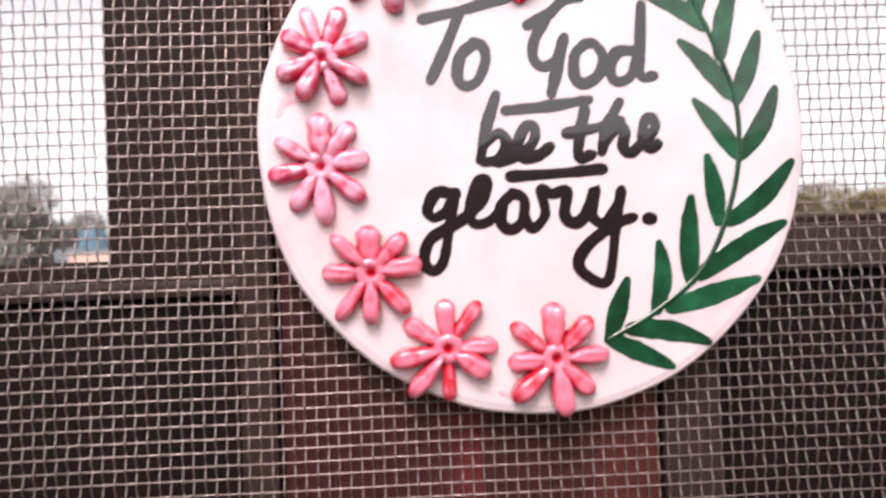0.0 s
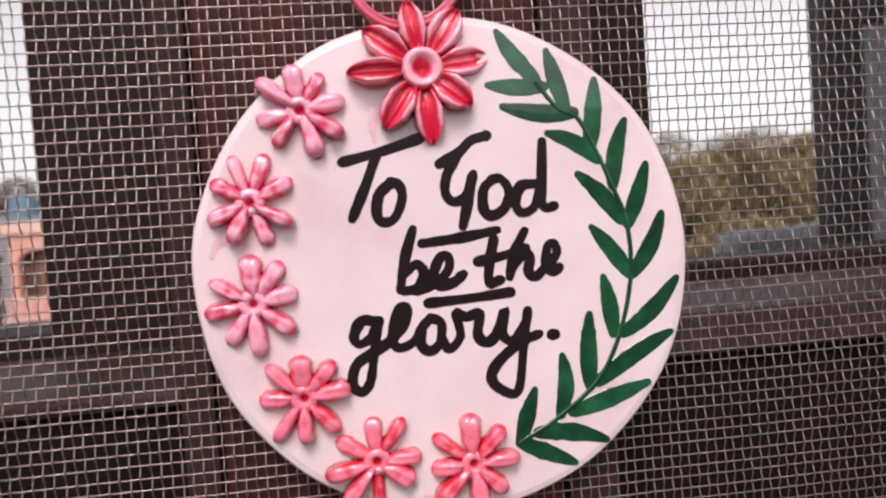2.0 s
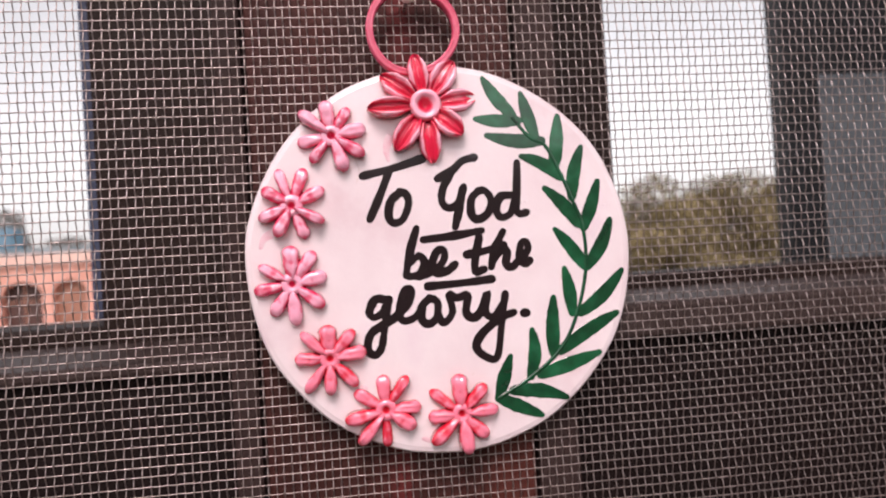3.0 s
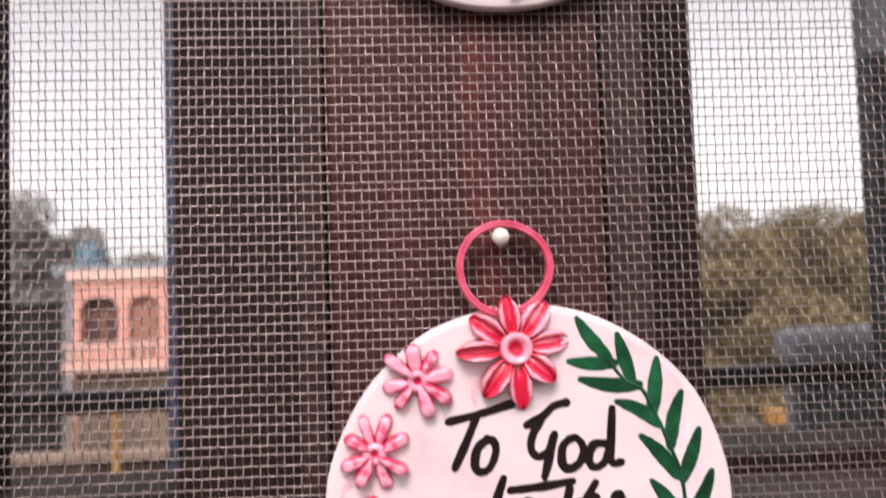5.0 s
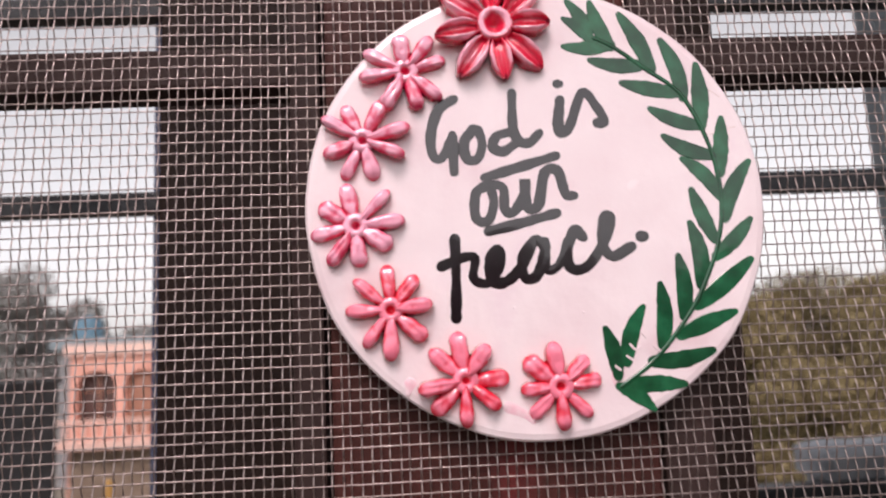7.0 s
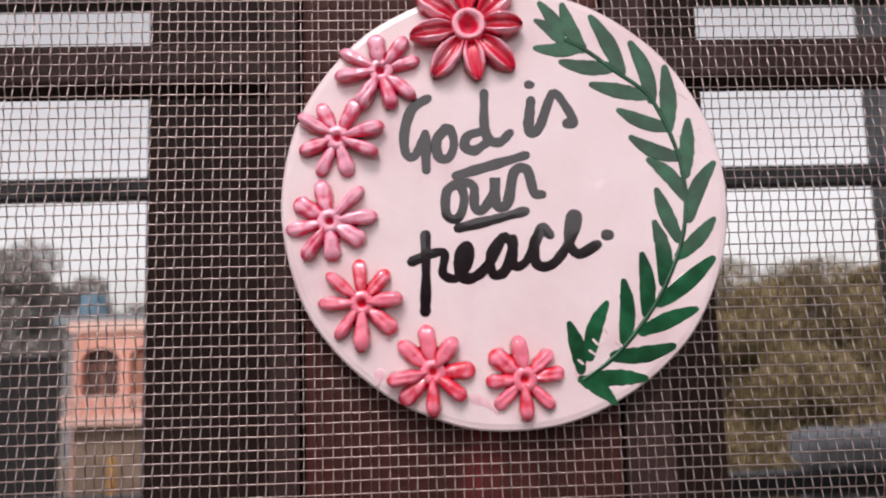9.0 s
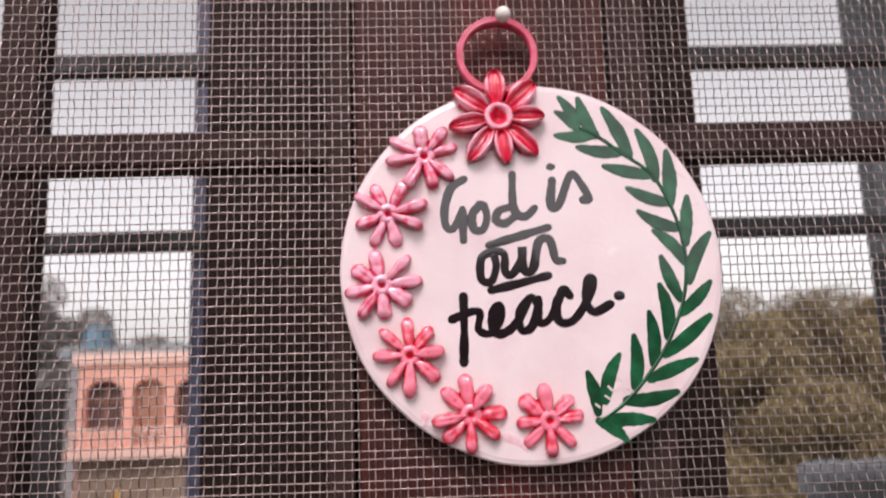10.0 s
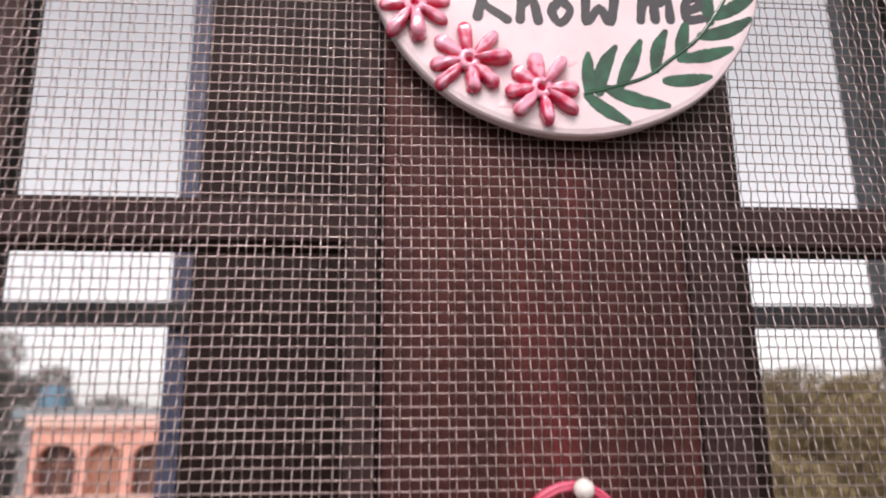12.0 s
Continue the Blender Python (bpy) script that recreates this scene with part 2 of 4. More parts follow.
M = {
    "board": material("white_gloss_paint", [(0.28, (0.71, 0.53, 0.57)), (0.42, (0.82, 0.685, 0.715)), (0.6, (0.86, 0.745, 0.77)), (0.75, (0.81, 0.655, 0.71))], 38, 0.22, bump=0.45, bump_scale=70, coat=0.3, dist=0.0010),
    "smear": material("thin_pink_paint", [(0.3, (0.82, 0.48, 0.56)), (0.7, (0.85, 0.66, 0.70))], 500, 0.25, coat=0.4),
    "edge": material("board_edge_paint", [(0.3, (0.55, 0.40, 0.38)), (0.7, (0.75, 0.62, 0.6))], 120, 0.5, bump=0.3),
    "ink": material("black_marker_paint", [(0.3, (0.007, 0.003, 0.0045)), (0.75, (0.015, 0.007, 0.010))], 300, 0.16, coat=1.0, spec=0.5, bump=0.08, bump_scale=500, dist=0.0002, coat_rough=0.03),
    "leaf": material("green_leaf_paint", [(0.25, (0.002, 0.036, 0.014)), (0.5, (0.004, 0.072, 0.028)), (0.78, (0.012, 0.14, 0.062))], 160, 0.18, coat=0.6, bump=0.12, bump_scale=600, spec=0.4, vary=0.25, dist=0.0002, coat_rough=0.03),
    "petal": petal_paint("pink_petal_paint", (0.78, 0.030, 0.11), (0.94, 0.40, 0.54)),
    "petal_rose": petal_paint("rose_petal_paint", (0.78, 0.016, 0.045), (0.92, 0.22, 0.32)),
    "petal_red": petal_paint("red_petal_paint", (0.80, 0.022, 0.075), (0.95, 0.42, 0.54)),
    "ring": material("pink_plastic", [(0.3, (0.62, 0.03, 0.09)), (0.7, (0.82, 0.16, 0.26))], 160, 0.22, coat=0.6, bump=0.1),
    "pearl": material("pearl_plastic", [(0.3, (0.75, 0.72, 0.66)), (0.7, (0.85, 0.82, 0.78))], 90, 0.15, coat=0.7),
    "steel": material("pin_steel", [(0.3, (0.4, 0.4, 0.4)), (0.7, (0.55, 0.55, 0.55))], 200, 0.3, metal=1.0),
    "wire": material("galvanised_wire", [(0.3, (0.30, 0.24, 0.225)), (0.7, (0.46, 0.385, 0.37))], 60, 0.36, metal=0.85, bump=0.2, bump_scale=1500, vary=0.12, dist=0.0001),
    "mullion": mullion_varnish(),
    "sash": wood("dark_brown_paint", (0.028, 0.014, 0.0125), (0.060, 0.036, 0.033), 60, 0.65),
    "post": wood("black_brown_paint", (0.0155, 0.0078, 0.0063), (0.032, 0.0165, 0.0128), 50, 0.6),
    "panel": wood("blackish_brown_paint", (0.007, 0.0028, 0.0025), (0.014, 0.006, 0.0055), 45, 0.7),
    "sill": wood("worn_sill_paint", (0.035, 0.02, 0.018), (0.085, 0.06, 0.055), 40, 0.55),
    "blue": material("blue_metal_paint", [(0.3, (0.06, 0.075, 0.135)), (0.7, (0.10, 0.12, 0.20))], 60, 0.5, bump=0.2),
    "slate": material("slate_grey_paint", [(0.3, (0.12, 0.145, 0.165)), (0.7, (0.18, 0.205, 0.225))], 40, 0.6, bump=0.2),
    "cloth": material("grey_blue_tarpaulin", [(0.3, (0.17, 0.19, 0.215)), (0.7, (0.30, 0.32, 0.345))], 14, 0.75, bump=0.4, bump_scale=60, stretch=(1, 1, 0.3), dist=0.004),
    "tank_blue": material("blue_tank_plastic", [(0.3, (0.07, 0.155, 0.215)), (0.7, (0.11, 0.21, 0.275))], 2, 0.5),
    "bar": material("grille_iron_paint", [(0.3, (0.009, 0.011, 0.014)), (0.7, (0.02, 0.023, 0.028))], 90, 0.5, bump=0.3),
    "plaster": material("wall_plaster", [(0.3, (0.42, 0.38, 0.34)), (0.7, (0.52, 0.48, 0.44))], 3, 0.9, bump=0.3, bump_scale=60, dist=0.003),
    "tile": material("balcony_tile", [(0.3, (0.22, 0.19, 0.17)), (0.7, (0.3, 0.27, 0.24))], 6, 0.6, bump=0.2),
    "pink": material("pink_house_paint", [(0.3, (0.62, 0.30, 0.23)), (0.7, (0.74, 0.40, 0.32))], 0.8, 0.9, bump=0.3, bump_scale=12, dist=0.02),
    "pink_light": material("pale_pink_trim", [(0.3, (0.70, 0.45, 0.38)), (0.7, (0.78, 0.54, 0.46))], 1.5, 0.9, bump=0.2),
    # shade inside the window openings is put into this dark brown
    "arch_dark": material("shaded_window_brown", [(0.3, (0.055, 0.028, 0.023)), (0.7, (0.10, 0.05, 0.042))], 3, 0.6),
    "door": material("brown_door_wood", [(0.3, (0.28, 0.13, 0.085)), (0.7, (0.38, 0.19, 0.13))], 4, 0.6, stretch=(4, 4, 0.4)),
    "tan": material("tan_render", [(0.3, (0.20, 0.145, 0.105)), (0.7, (0.30, 0.225, 0.17))], 1.2, 0.9, bump=0.3),
    "grey": material("grey_concrete", [(0.3, (0.17, 0.17, 0.175)), (0.7, (0.27, 0.27, 0.28))], 1.5, 0.9, bump=0.3),
    "dark_grey": material("dark_weathered_concrete", [(0.3, (0.030, 0.030, 0.033)), (0.7, (0.062, 0.062, 0.067))], 1.5, 0.9, bump=0.3),
    "brown_wall": material("stained_brown_render", [(0.3, (0.025, 0.018, 0.014)), (0.55, (0.05, 0.037, 0.028)), (0.75, (0.11, 0.08, 0.06))], 2.5, 0.9, bump=0.3),
    "yellow": material("yellow_ochre_paint", [(0.3, (0.36, 0.18, 0.04)), (0.7, (0.46, 0.26, 0.07))], 5, 0.7),
    "foliage": material("dusty_olive_foliage", [(0.25, (0.165, 0.130, 0.058)), (0.55, (0.225, 0.178, 0.086)), (0.8, (0.295, 0.238, 0.125))], 0.9, 0.8, vary=0.2),
    # for the unseen trees; kept dark so the ink mirrors little light
    "deep_foliage": material("unseen_dark_foliage", [(0.25, (0.035, 0.045, 0.02)), (0.75, (0.075, 0.085, 0.045))], 0.9, 0.8),
    # distance haze is put into this leaf colour, paler than real leaves
    "far_foliage": material("haze_paled_foliage", [(0.25, (0.24, 0.235, 0.225)), (0.75, (0.36, 0.355, 0.34))], 0.3, 0.9),
    "bark": material("tree_bark", [(0.3, (0.06, 0.045, 0.03)), (0.7, (0.11, 0.085, 0.06))], 6, 0.9, bump=0.5),
    "earth": material("dusty_ground", [(0.3, (0.13, 0.11, 0.085)), (0.7, (0.22, 0.19, 0.15))], 0.15, 0.95, bump=0.4, bump_scale=2, dist=0.05),
    # teal greyed down, with some distance haze in the colour
    "teal": material("teal_roof_sheet", [(0.3, (0.16, 0.20, 0.22)), (0.7, (0.22, 0.28, 0.30))], 1.0, 0.6),
}


# ---- building blocks ----
def part(name, bm, mat, parent=None, label="", smooth=False):
    me = bpy.data.meshes.new(name)
    bmesh.ops.recalc_face_normals(bm, faces=bm.faces[:])
    bm.to_mesh(me)
    bm.free()
    if smooth:
        me.shade_smooth()
    me.materials.append(M[mat])
    ob = new(name, me)
    ob.parent = parent
    return tagged(ob, label)


def shared(name, me, parent, m):
    ob = new(name, me)
    ob.parent, ob.matrix_basis = parent, m
    return ob


def thing(name, at, label, category, group="", kind=""):
    ob = new(name)
    ob.location = at
    ob.empty_display_size = 0.01
    return tagged(ob, label, category, group, kind)


def box(bm, x0, x1, y0, y1, z0, z1, bevel=0.0):
    r = bmesh.ops.create_cube(bm, size=1.0, matrix=Matrix.Translation(((x0 + x1) / 2, (y0 + y1) / 2, (z0 + z1) / 2)) @ Matrix.Diagonal((x1 - x0, y1 - y0, z1 - z0, 1)))
    if bevel:
        edges = list({e for v in r["verts"] for e in v.link_edges})
        bmesh.ops.bevel(bm, geom=edges, offset=bevel, segments=2, affect="EDGES", profile=0.6)
    return bm


def boxed(name, x0, x1, y0, y1, z0, z1, mat, parent=None, bevel=0.0, label=""):
    return part(name, box(bmesh.new(), x0, x1, y0, y1, z0, z1, bevel), mat, parent, label)


def smooth_line(points, steps=6):
    """A Catmull-Rom line through a few control points."""
    pts = [Vector(p) for p in points]
    if len(pts) < 3:
        return [pts[0].lerp(pts[-1], i / 4) for i in range(5)]
    ends = [2 * pts[0] - pts[1], *pts, 2 * pts[-1] - pts[-2]]
    line = []
    for a, b, c, d in zip(ends, ends[1:], ends[2:], ends[3:]):
        for i in range(steps):
            t = i / steps
            line.append(0.5 * (2 * b + (c - a) * t + (2 * a - 5 * b + 4 * c - d) * t * t + (3 * b - a - 3 * c + d) * t ** 3))
    return [*line, pts[-1]]


def ribbon(bm, line, width, height, base):
    """A low rounded stroke of paint along a line in the plane of the board; width(s) for s from 0 to 1."""
    n = len(line)
    loops = []
    first = (line[1] - line[0]).normalized()
    last = (line[-1] - line[-2]).normalized()
    w0, w1 = width(0.0), width(1.0)
    spine = [(line[0] - first * w0 * k, w0 * math.sqrt(max(1 - k * k, 0.02)), first) for k in (0.95, 0.7)]
    for i, p in enumerate(line):
        d = (line[min(i + 1, n - 1)] - line[max(i - 1, 0)])
        spine.append((p, width(i / (n - 1)), d.normalized() if d.length > 1e-9 else first))
    spine += [(line[-1] + last * w1 * k, w1 * math.sqrt(max(1 - k * k, 0.02)), last) for k in (0.7, 0.95)]
    for p, w, d in spine:
        side = Vector((-d.y, d.x))
        w *= 1 + 0.16 * noise.noise(Vector((p.x * 900, p.y * 900, height * 1e5)))
        loops.append([bm.verts.new((p.x + side.x * w * s, base - height * h, p.y + side.y * w * s)) for s, h in ((-1, 0), (-0.9, 0.97), (0, 1), (0.9, 0.97), (1, 0))])
    for a, b in zip(loops, loops[1:]):
        for i in range(4):
            bm.faces.new((a[i], a[i + 1], b[i + 1], b[i]))
    bm.faces.new(loops[0])
    bm.faces.new(loops[-1][::-1])


def tube(bm, line, radius, sides=8, closed=False):
    n = len(line)
    rings = []
    for i, p in enumerate(line):
        a, b = (line[i - 1], line[(i + 1) % n]) if closed else (line[max(i - 1, 0)], line[min(i + 1, n - 1)])
        q = (b - a).normalized().to_track_quat("Z", "Y")
        r = radius(i / (n - 1)) if callable(radius) else radius
        rings.append([bm.verts.new(p + q @ Vector((r * math.cos(2 * math.pi * k / sides), r * math.sin(2 * math.pi * k / sides), 0))) for k in range(sides)])
    for a, b in (zip(rings, rings[1:] + rings[:1]) if closed else zip(rings, rings[1:])):
        for k in range(sides):
            bm.faces.new((a[k], a[(k + 1) % sides], b[(k + 1) % sides], b[k]))
    if not closed:
        bm.faces.new(rings[0][::-1])
        bm.faces.new(rings[-1])
    return bm


# ---- the window: mullion, sashes, rails, outer post and grille ----
Z0, Z1 = -0.35, 0.95
window = thing("window_1", (0, 0, 0), "dark brown painted window frame behind a wire screen", "window", kind="structure")
boxed("mullion", -0.0318, 0.0458, 0.0072, 0.040, Z0, Z1, "mullion", window, 0.0012, "red-brown varnished wooden mullion")
boxed("stile", -0.0408, -0.0332, 0.0085, 0.032, Z0, Z1, "sash", window, 0.0010)
boxed("stile", 0.0470, 0.0600, 0.0085, 0.032, Z0, Z1, "sash", window, 0.0010)
for z0, z1 in ((0.3827, 0.3935), (0.4816, 0.4936)):
    boxed("rail", -0.55, -0.0408, 0.0167, 0.031, z0, z1, "sash", window, 0.0010)
    boxed("rail", 0.0600, 0.55, 0.0167, 0.031, z0, z1, "sash", window, 0.0010)
boxed("post", -0.1020, 0.1091, 0.094, 0.185, Z0, Z1, "post", window, 0.0015)
boxed("outer_stile", -0.197, -0.1800, 0.106, 0.122, Z0, Z1, "sash", window, 0.001)
boxed("bottom_rail", -0.55, -0.1020, 0.10, 0.14, 0.02, 0.1345, "post", window, 0.0015)
boxed("bottom_rail", 0.1091, 0.55, 0.10, 0.14, 0.02, 0.1410, "post", window, 0.0015)
boxed("sill", -0.55, -0.0408, 0.020, 0.094, 0.1235, 0.1275, "sill", window, 0.0012, "worn brown painted window sill")
boxed("sill", 0.0600, 0.55, 0.018, 0.094, 0.1240, 0.1350, "sill", window, 0.0015, "worn brown painted window sill")
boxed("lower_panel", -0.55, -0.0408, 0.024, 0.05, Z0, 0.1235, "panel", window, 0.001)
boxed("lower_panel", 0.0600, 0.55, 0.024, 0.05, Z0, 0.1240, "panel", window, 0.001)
grille = thing("window_grille", (0, 0.18, 0), "dark iron window grille with blue-grey side strips", "grille")
for z0, z1 in ((0.3842, 0.3945), (0.4837, 0.4944)):
    ob = boxed("grille_bar", -0.55, 0.55, -0.001, 0.010, z0, z1, "bar", grille, 0.001)
boxed("side_strip", -0.1357, -0.0990, 0.006, 0.012, Z0, Z1, "blue", grille, 0.0008, "blue painted metal strip")
outer_post = thing("outer_post", (0.389, 0.397, -1.0), "blue-grey painted post with a dark foot outside the window", "post")
boxed("upper_post", 0.0, 0.036, 0.0, 0.024, 1.40, 2.60, "slate", outer_post, 0.003, "blue-grey painted upper post")
boxed("lower_post", 0.0, 0.036, 0.001, 0.023, 0.0, 1.40, "bar", outer_post, 0.003, "dark painted lower post")
shutter = thing("side_shutter", (0.426, 0.397, -1.0), "dark painted shutter beside the outer post", "shutter")
boxed("upper_panel", 0.0, 0.60, 0.004, 0.020, 1.30, 2.60, "bar", shutter, 0.003)
boxed("lower_panel", 0.0, 0.60, 0.004, 0.020, 0.0, 1.30, "slate", shutter, 0.003, "blue-grey painted lower panel")


# ---- the three ornaments ----
R, FACE, BACK = 0.055, 0.0, 0.0042
ORN = "hand-painted ornaments hung one above another"


def petal_mesh(name, length, half, high, groove, start, mat):
    """A plump clay petal: blunt for the small flowers, pointed and pinched along the middle for the large one."""
    bm = bmesh.new()
    us = (0, 0.12, 0.25, 0.4, 0.55, 0.68, 0.79, 0.88, 0.94, 0.98, 1.0)
    nv = 16 if groove else 10
    seed = 900 * length + 4000 * half
    grid = []
    for u in us:
        if groove:
            w = half * (0.36 + 0.64 * math.sin(math.pi / 2 * min(u / 0.5, 1))) * max(1 - (max(u - 0.5, 0) / 0.503) ** 2.2, 0.0005) ** 0.6
        else:
            w = half * (0.36 + 0.64 * math.sin(math.pi / 2 * min(u / 0.66, 1))) * math.sqrt(max(1 - (max(u - 0.70, 0) / 0.303) ** 2, 0.02))
        w *= 1 + 0.20 * noise.noise(Vector((u * 4, seed, 3)))
        row = []
        for j in range(nv + 1):
            v = 2 * j / nv - 1
            if groove:
                # a raised rim, a sunken trough and a thin ridge along the middle
                rise = math.sin(math.pi * min(max(u, 0.04), 0.97)) ** 0.35
                h = high * rise * (0.42 + 0.58 * math.exp(-((abs(v) - 0.70) / 0.24) ** 4) + 0.20 * math.exp(-(v / 0.13) ** 2) * (u > 0.2)) * max(1 - abs(v) ** 8, 0) ** 0.5
            else:
                h = high * max(1 - abs(v) ** 3.2, 0) ** 0.5 * (0.70 + 0.30 * min(u / 0.3, 1))
                h *= math.sqrt(max(1 - (max(u - 0.72, 0) / 0.29) ** 2, 0.05)) * (1 + 0.2 * noise.noise(Vector((v * 1.6, u * 3.2, seed))))
            row.append(bm.verts.new((w * v, -h, start + length * u)))
        grid.append(row)
    for a, b in zip(grid, grid[1:]):
        for j in range(nv):
            bm.faces.new((a[j], a[j + 1], b[j + 1], b[j]))
    rim = [*grid[0], *[r[-1] for r in grid[1:]], *reversed(grid[-1][:-1]), *[r[0] for r in reversed(grid[1:-1])]]
    bm.faces.new(rim)
    ob = part(name, bm, mat, smooth=True)
    me = ob.data
    bpy.data.objects.remove(ob)
    return me


def flower_heart(bm, outer, hole, high):
    """The raised middle of a flower, with a pricked hollow."""
    prof = [(outer, 0.0), (outer * 0.98, high * 0.7), (outer * 0.86, high * 0.96), (hole * 1.5, high), (hole * 1.15, high * 0.93), (hole * 0.85, high * 0.55), (hole * 0.45, high * 0.12), (0.0001, -high * 0.05)]
    rings = [[bm.verts.new((r * (1 + 0.09 * math.sin(8 * 6.2832 * k / 16 + 1) * (r > hole * 2)) * math.cos(2 * math.pi * k / 16), -h, r * math.sin(2 * math.pi * k / 16))) for k in range(16)] for r, h in prof]
    for a, b in zip(rings, rings[1:]):
        for k in range(16):
            bm.faces.new((a[k], a[(k + 1) % 16], b[(k + 1) % 16], b[k]))
    bm.faces.new(rings[-1])
    return bm


SHAPES = ((0.0089, 0.0021, 0.0029, 0.0013), (0.0082, 0.0020, 0.0025, 0.0014), (0.0092, 0.0019, 0.0031, 0.0012), (0.0085, 0.0023, 0.0026, 0.0013))
PETAL = {paint: [petal_mesh("petal", a, b, c, 0.0, d, paint) for a, b, c, d in SHAPES] for paint in ("petal", "petal_rose")}
PETAL_BIG = petal_mesh("petal", 0.0112, 0.0032, 0.0038, 1.0, 0.0030, "petal_red")


def flower(parent, x, z, turn, big=False, paint="petal", size=1.06):
    ob = part("flower", flower_heart(bmesh.new(), 0.0044 if big else 0.0030, 0.0024 if big else 0.0011, 0.0029 if big else 0.0020), "petal_red" if big else paint, parent, "large red clay flower" if big else "pink clay flower" if paint == "petal" else "deep rose clay flower", True)
    ob.matrix_basis = pose(x / 1000, -0.0002, z / 1000) @ Matrix.Scale(size, 4)
    for k in range(8):
        a = turn + k * 45 + random.uniform(-7, 7)
        m = pose(0, 0.0002, 0, random.uniform(-5, 5), -a, random.uniform(-7, 7)) @ Matrix.Diagonal((random.uniform(0.84, 1.16), random.uniform(0.8, 1.15), random.uniform(0.9, 1.1), 1))
        shared("petal", PETAL_BIG if big else random.choice(PETAL[paint]), ob, m)


def word(parent, text, width, strokes):
    bm = bmesh.new()
    for s in strokes:
        line = [p / 1000 for p in smooth_line(s)]
        k = random.uniform(0, 6)
        ribbon(bm, line, lambda t: width / 1680 * (1 + 0.10 * math.sin(7 * t + k)), 0.00012 + random.uniform(0, 0.00005), 0.00002)
    name = "underline" if text == "underline" else "full_stop" if text == "dot" else "painted_word"
    part(name, bm, "ink", parent, "black brush-painted lettering")


def branch(parent, stem, leaves):
    bm = bmesh.new()
    ribbon(bm, [p / 1000 for p in smooth_line(stem)], lambda t: 0.00055, 0.0002, 0.00003)
    ob = part("stem", bm, "leaf", parent, "green painted leafy stem", True)
    for tip, root in leaves:
        a, b = Vector(root) / 1000, Vector(tip) / 1000
        d = b - a
        bend = Vector((-d.y, d.x)) * random.uniform(-0.08, 0.08)
        line = [a.lerp(b, i / 12) + bend * math.sin(math.pi * i / 12) for i in range(13)]
        fat = min(0.0021, 0.0012 + d.length * 0.055)
        bm = bmesh.new()
        ribbon(bm, line, lambda t: fat * (0.42 + 0.66 * math.sin(math.pi * (0.12 + 0.80 * t)) ** 0.9 - 0.18 * t * t), 0.00014, 0.00002)
        part("leaf", bm, "leaf", ob)


def board(parent, seed):
    bm = bmesh.new()
    prof = [(R - 0.0018, FACE), (R - 0.0012, FACE + 0.00016), (R - 0.0005, FACE + 0.0003), (R, FACE + 0.0009), (R, BACK - 0.0006), (R - 0.0008, BACK)]
    n = 120
    rings = []
    for r, y in prof:
        rings.append([bm.verts.new(((r + 0.0005 * noise.noise(Vector((3 * math.cos(6.2832 * k / n), 3 * math.sin(6.2832 * k / n), seed)))) * math.cos(6.2832 * k / n), y, (r + 0.0005 * noise.noise(Vector((3 * math.cos(6.2832 * k / n), 3 * math.sin(6.2832 * k / n), seed)))) * math.sin(6.2832 * k / n))) for k in range(n)])
    for a, b in zip(rings, rings[1:]):
        for k in range(n):
            bm.faces.new((a[k], a[(k + 1) % n], b[(k + 1) % n], b[k]))
    bm.faces.new(rings[0])
    bm.faces.new(rings[-1][::-1])
    return part("board", bm, "board", parent, "round board painted glossy pinkish white")


def hanging_ring(parent, x, z, rx, rz):
    """A broad pink plastic band with a groove round its front, tucked behind the top flower."""
    bm = bmesh.new()
    prof = [(0.0, -0.0012), (0.0006, -0.0016), (0.0010, -0.0010), (0.0014, -0.0016), (0.0020, -0.0012), (0.0021, 0.0020), (0.0016, 0.0026), (0.0004, 0.0026), (-0.0001, 0.0020)]
    n = 56
    rings = []
    for i in range(n):
        a = 2 * math.pi * i / n
        wob = 1 + 0.012 * math.sin(3 * a + x)
        rings.append([bm.verts.new((x / 1000 + (rx * wob - d) * math.cos(a), y + 0.0003 * math.sin(2 * a), z / 1000 + (rz * wob - d) * math.sin(a))) for d, y in prof])
    for a, b in zip(rings, rings[1:] + rings[:1]):
        for k in range(len(prof)):
            bm.faces.new((a[k], a[(k + 1) % len(prof)], b[(k + 1) % len(prof)], b[k]))
    part("hanging_ring", bm, "ring", parent, "pink plastic hanging ring", True)


def push_pin(x, z, label):
    pin = thing("push_pin", (x, 0, z), label, "pin", "pins that hold the ornaments")
    bm = bmesh.new()
    bmesh.ops.create_uvsphere(bm, u_segments=16, v_segments=10, radius=0.0024, matrix=Matrix.Translation((0, -0.0052, 0)))
    part("head", bm, "pearl", pin, "", True)
    part("shaft", tube(bmesh.new(), [Vector((0, -0.003, 0)), Vector((0, 0.004, 0)), Vector((0, 0.012, 0))], 0.0005, 8), "steel", pin)


orn_a = thing("ornament", (0.0210, 0, 0.1530), "round white board with pink flowers, reading To God be the glory", "ornament", ORN)
orn_b = thing("ornament", (0.0187, 0, 0.3453), "round white painted board with pink flowers, reading God is our peace", "ornament", ORN)
orn_c = thing("ornament", (0.0173, 0, 0.5613), "round white board with pink flowers, last line reading Know me", "ornament", ORN)
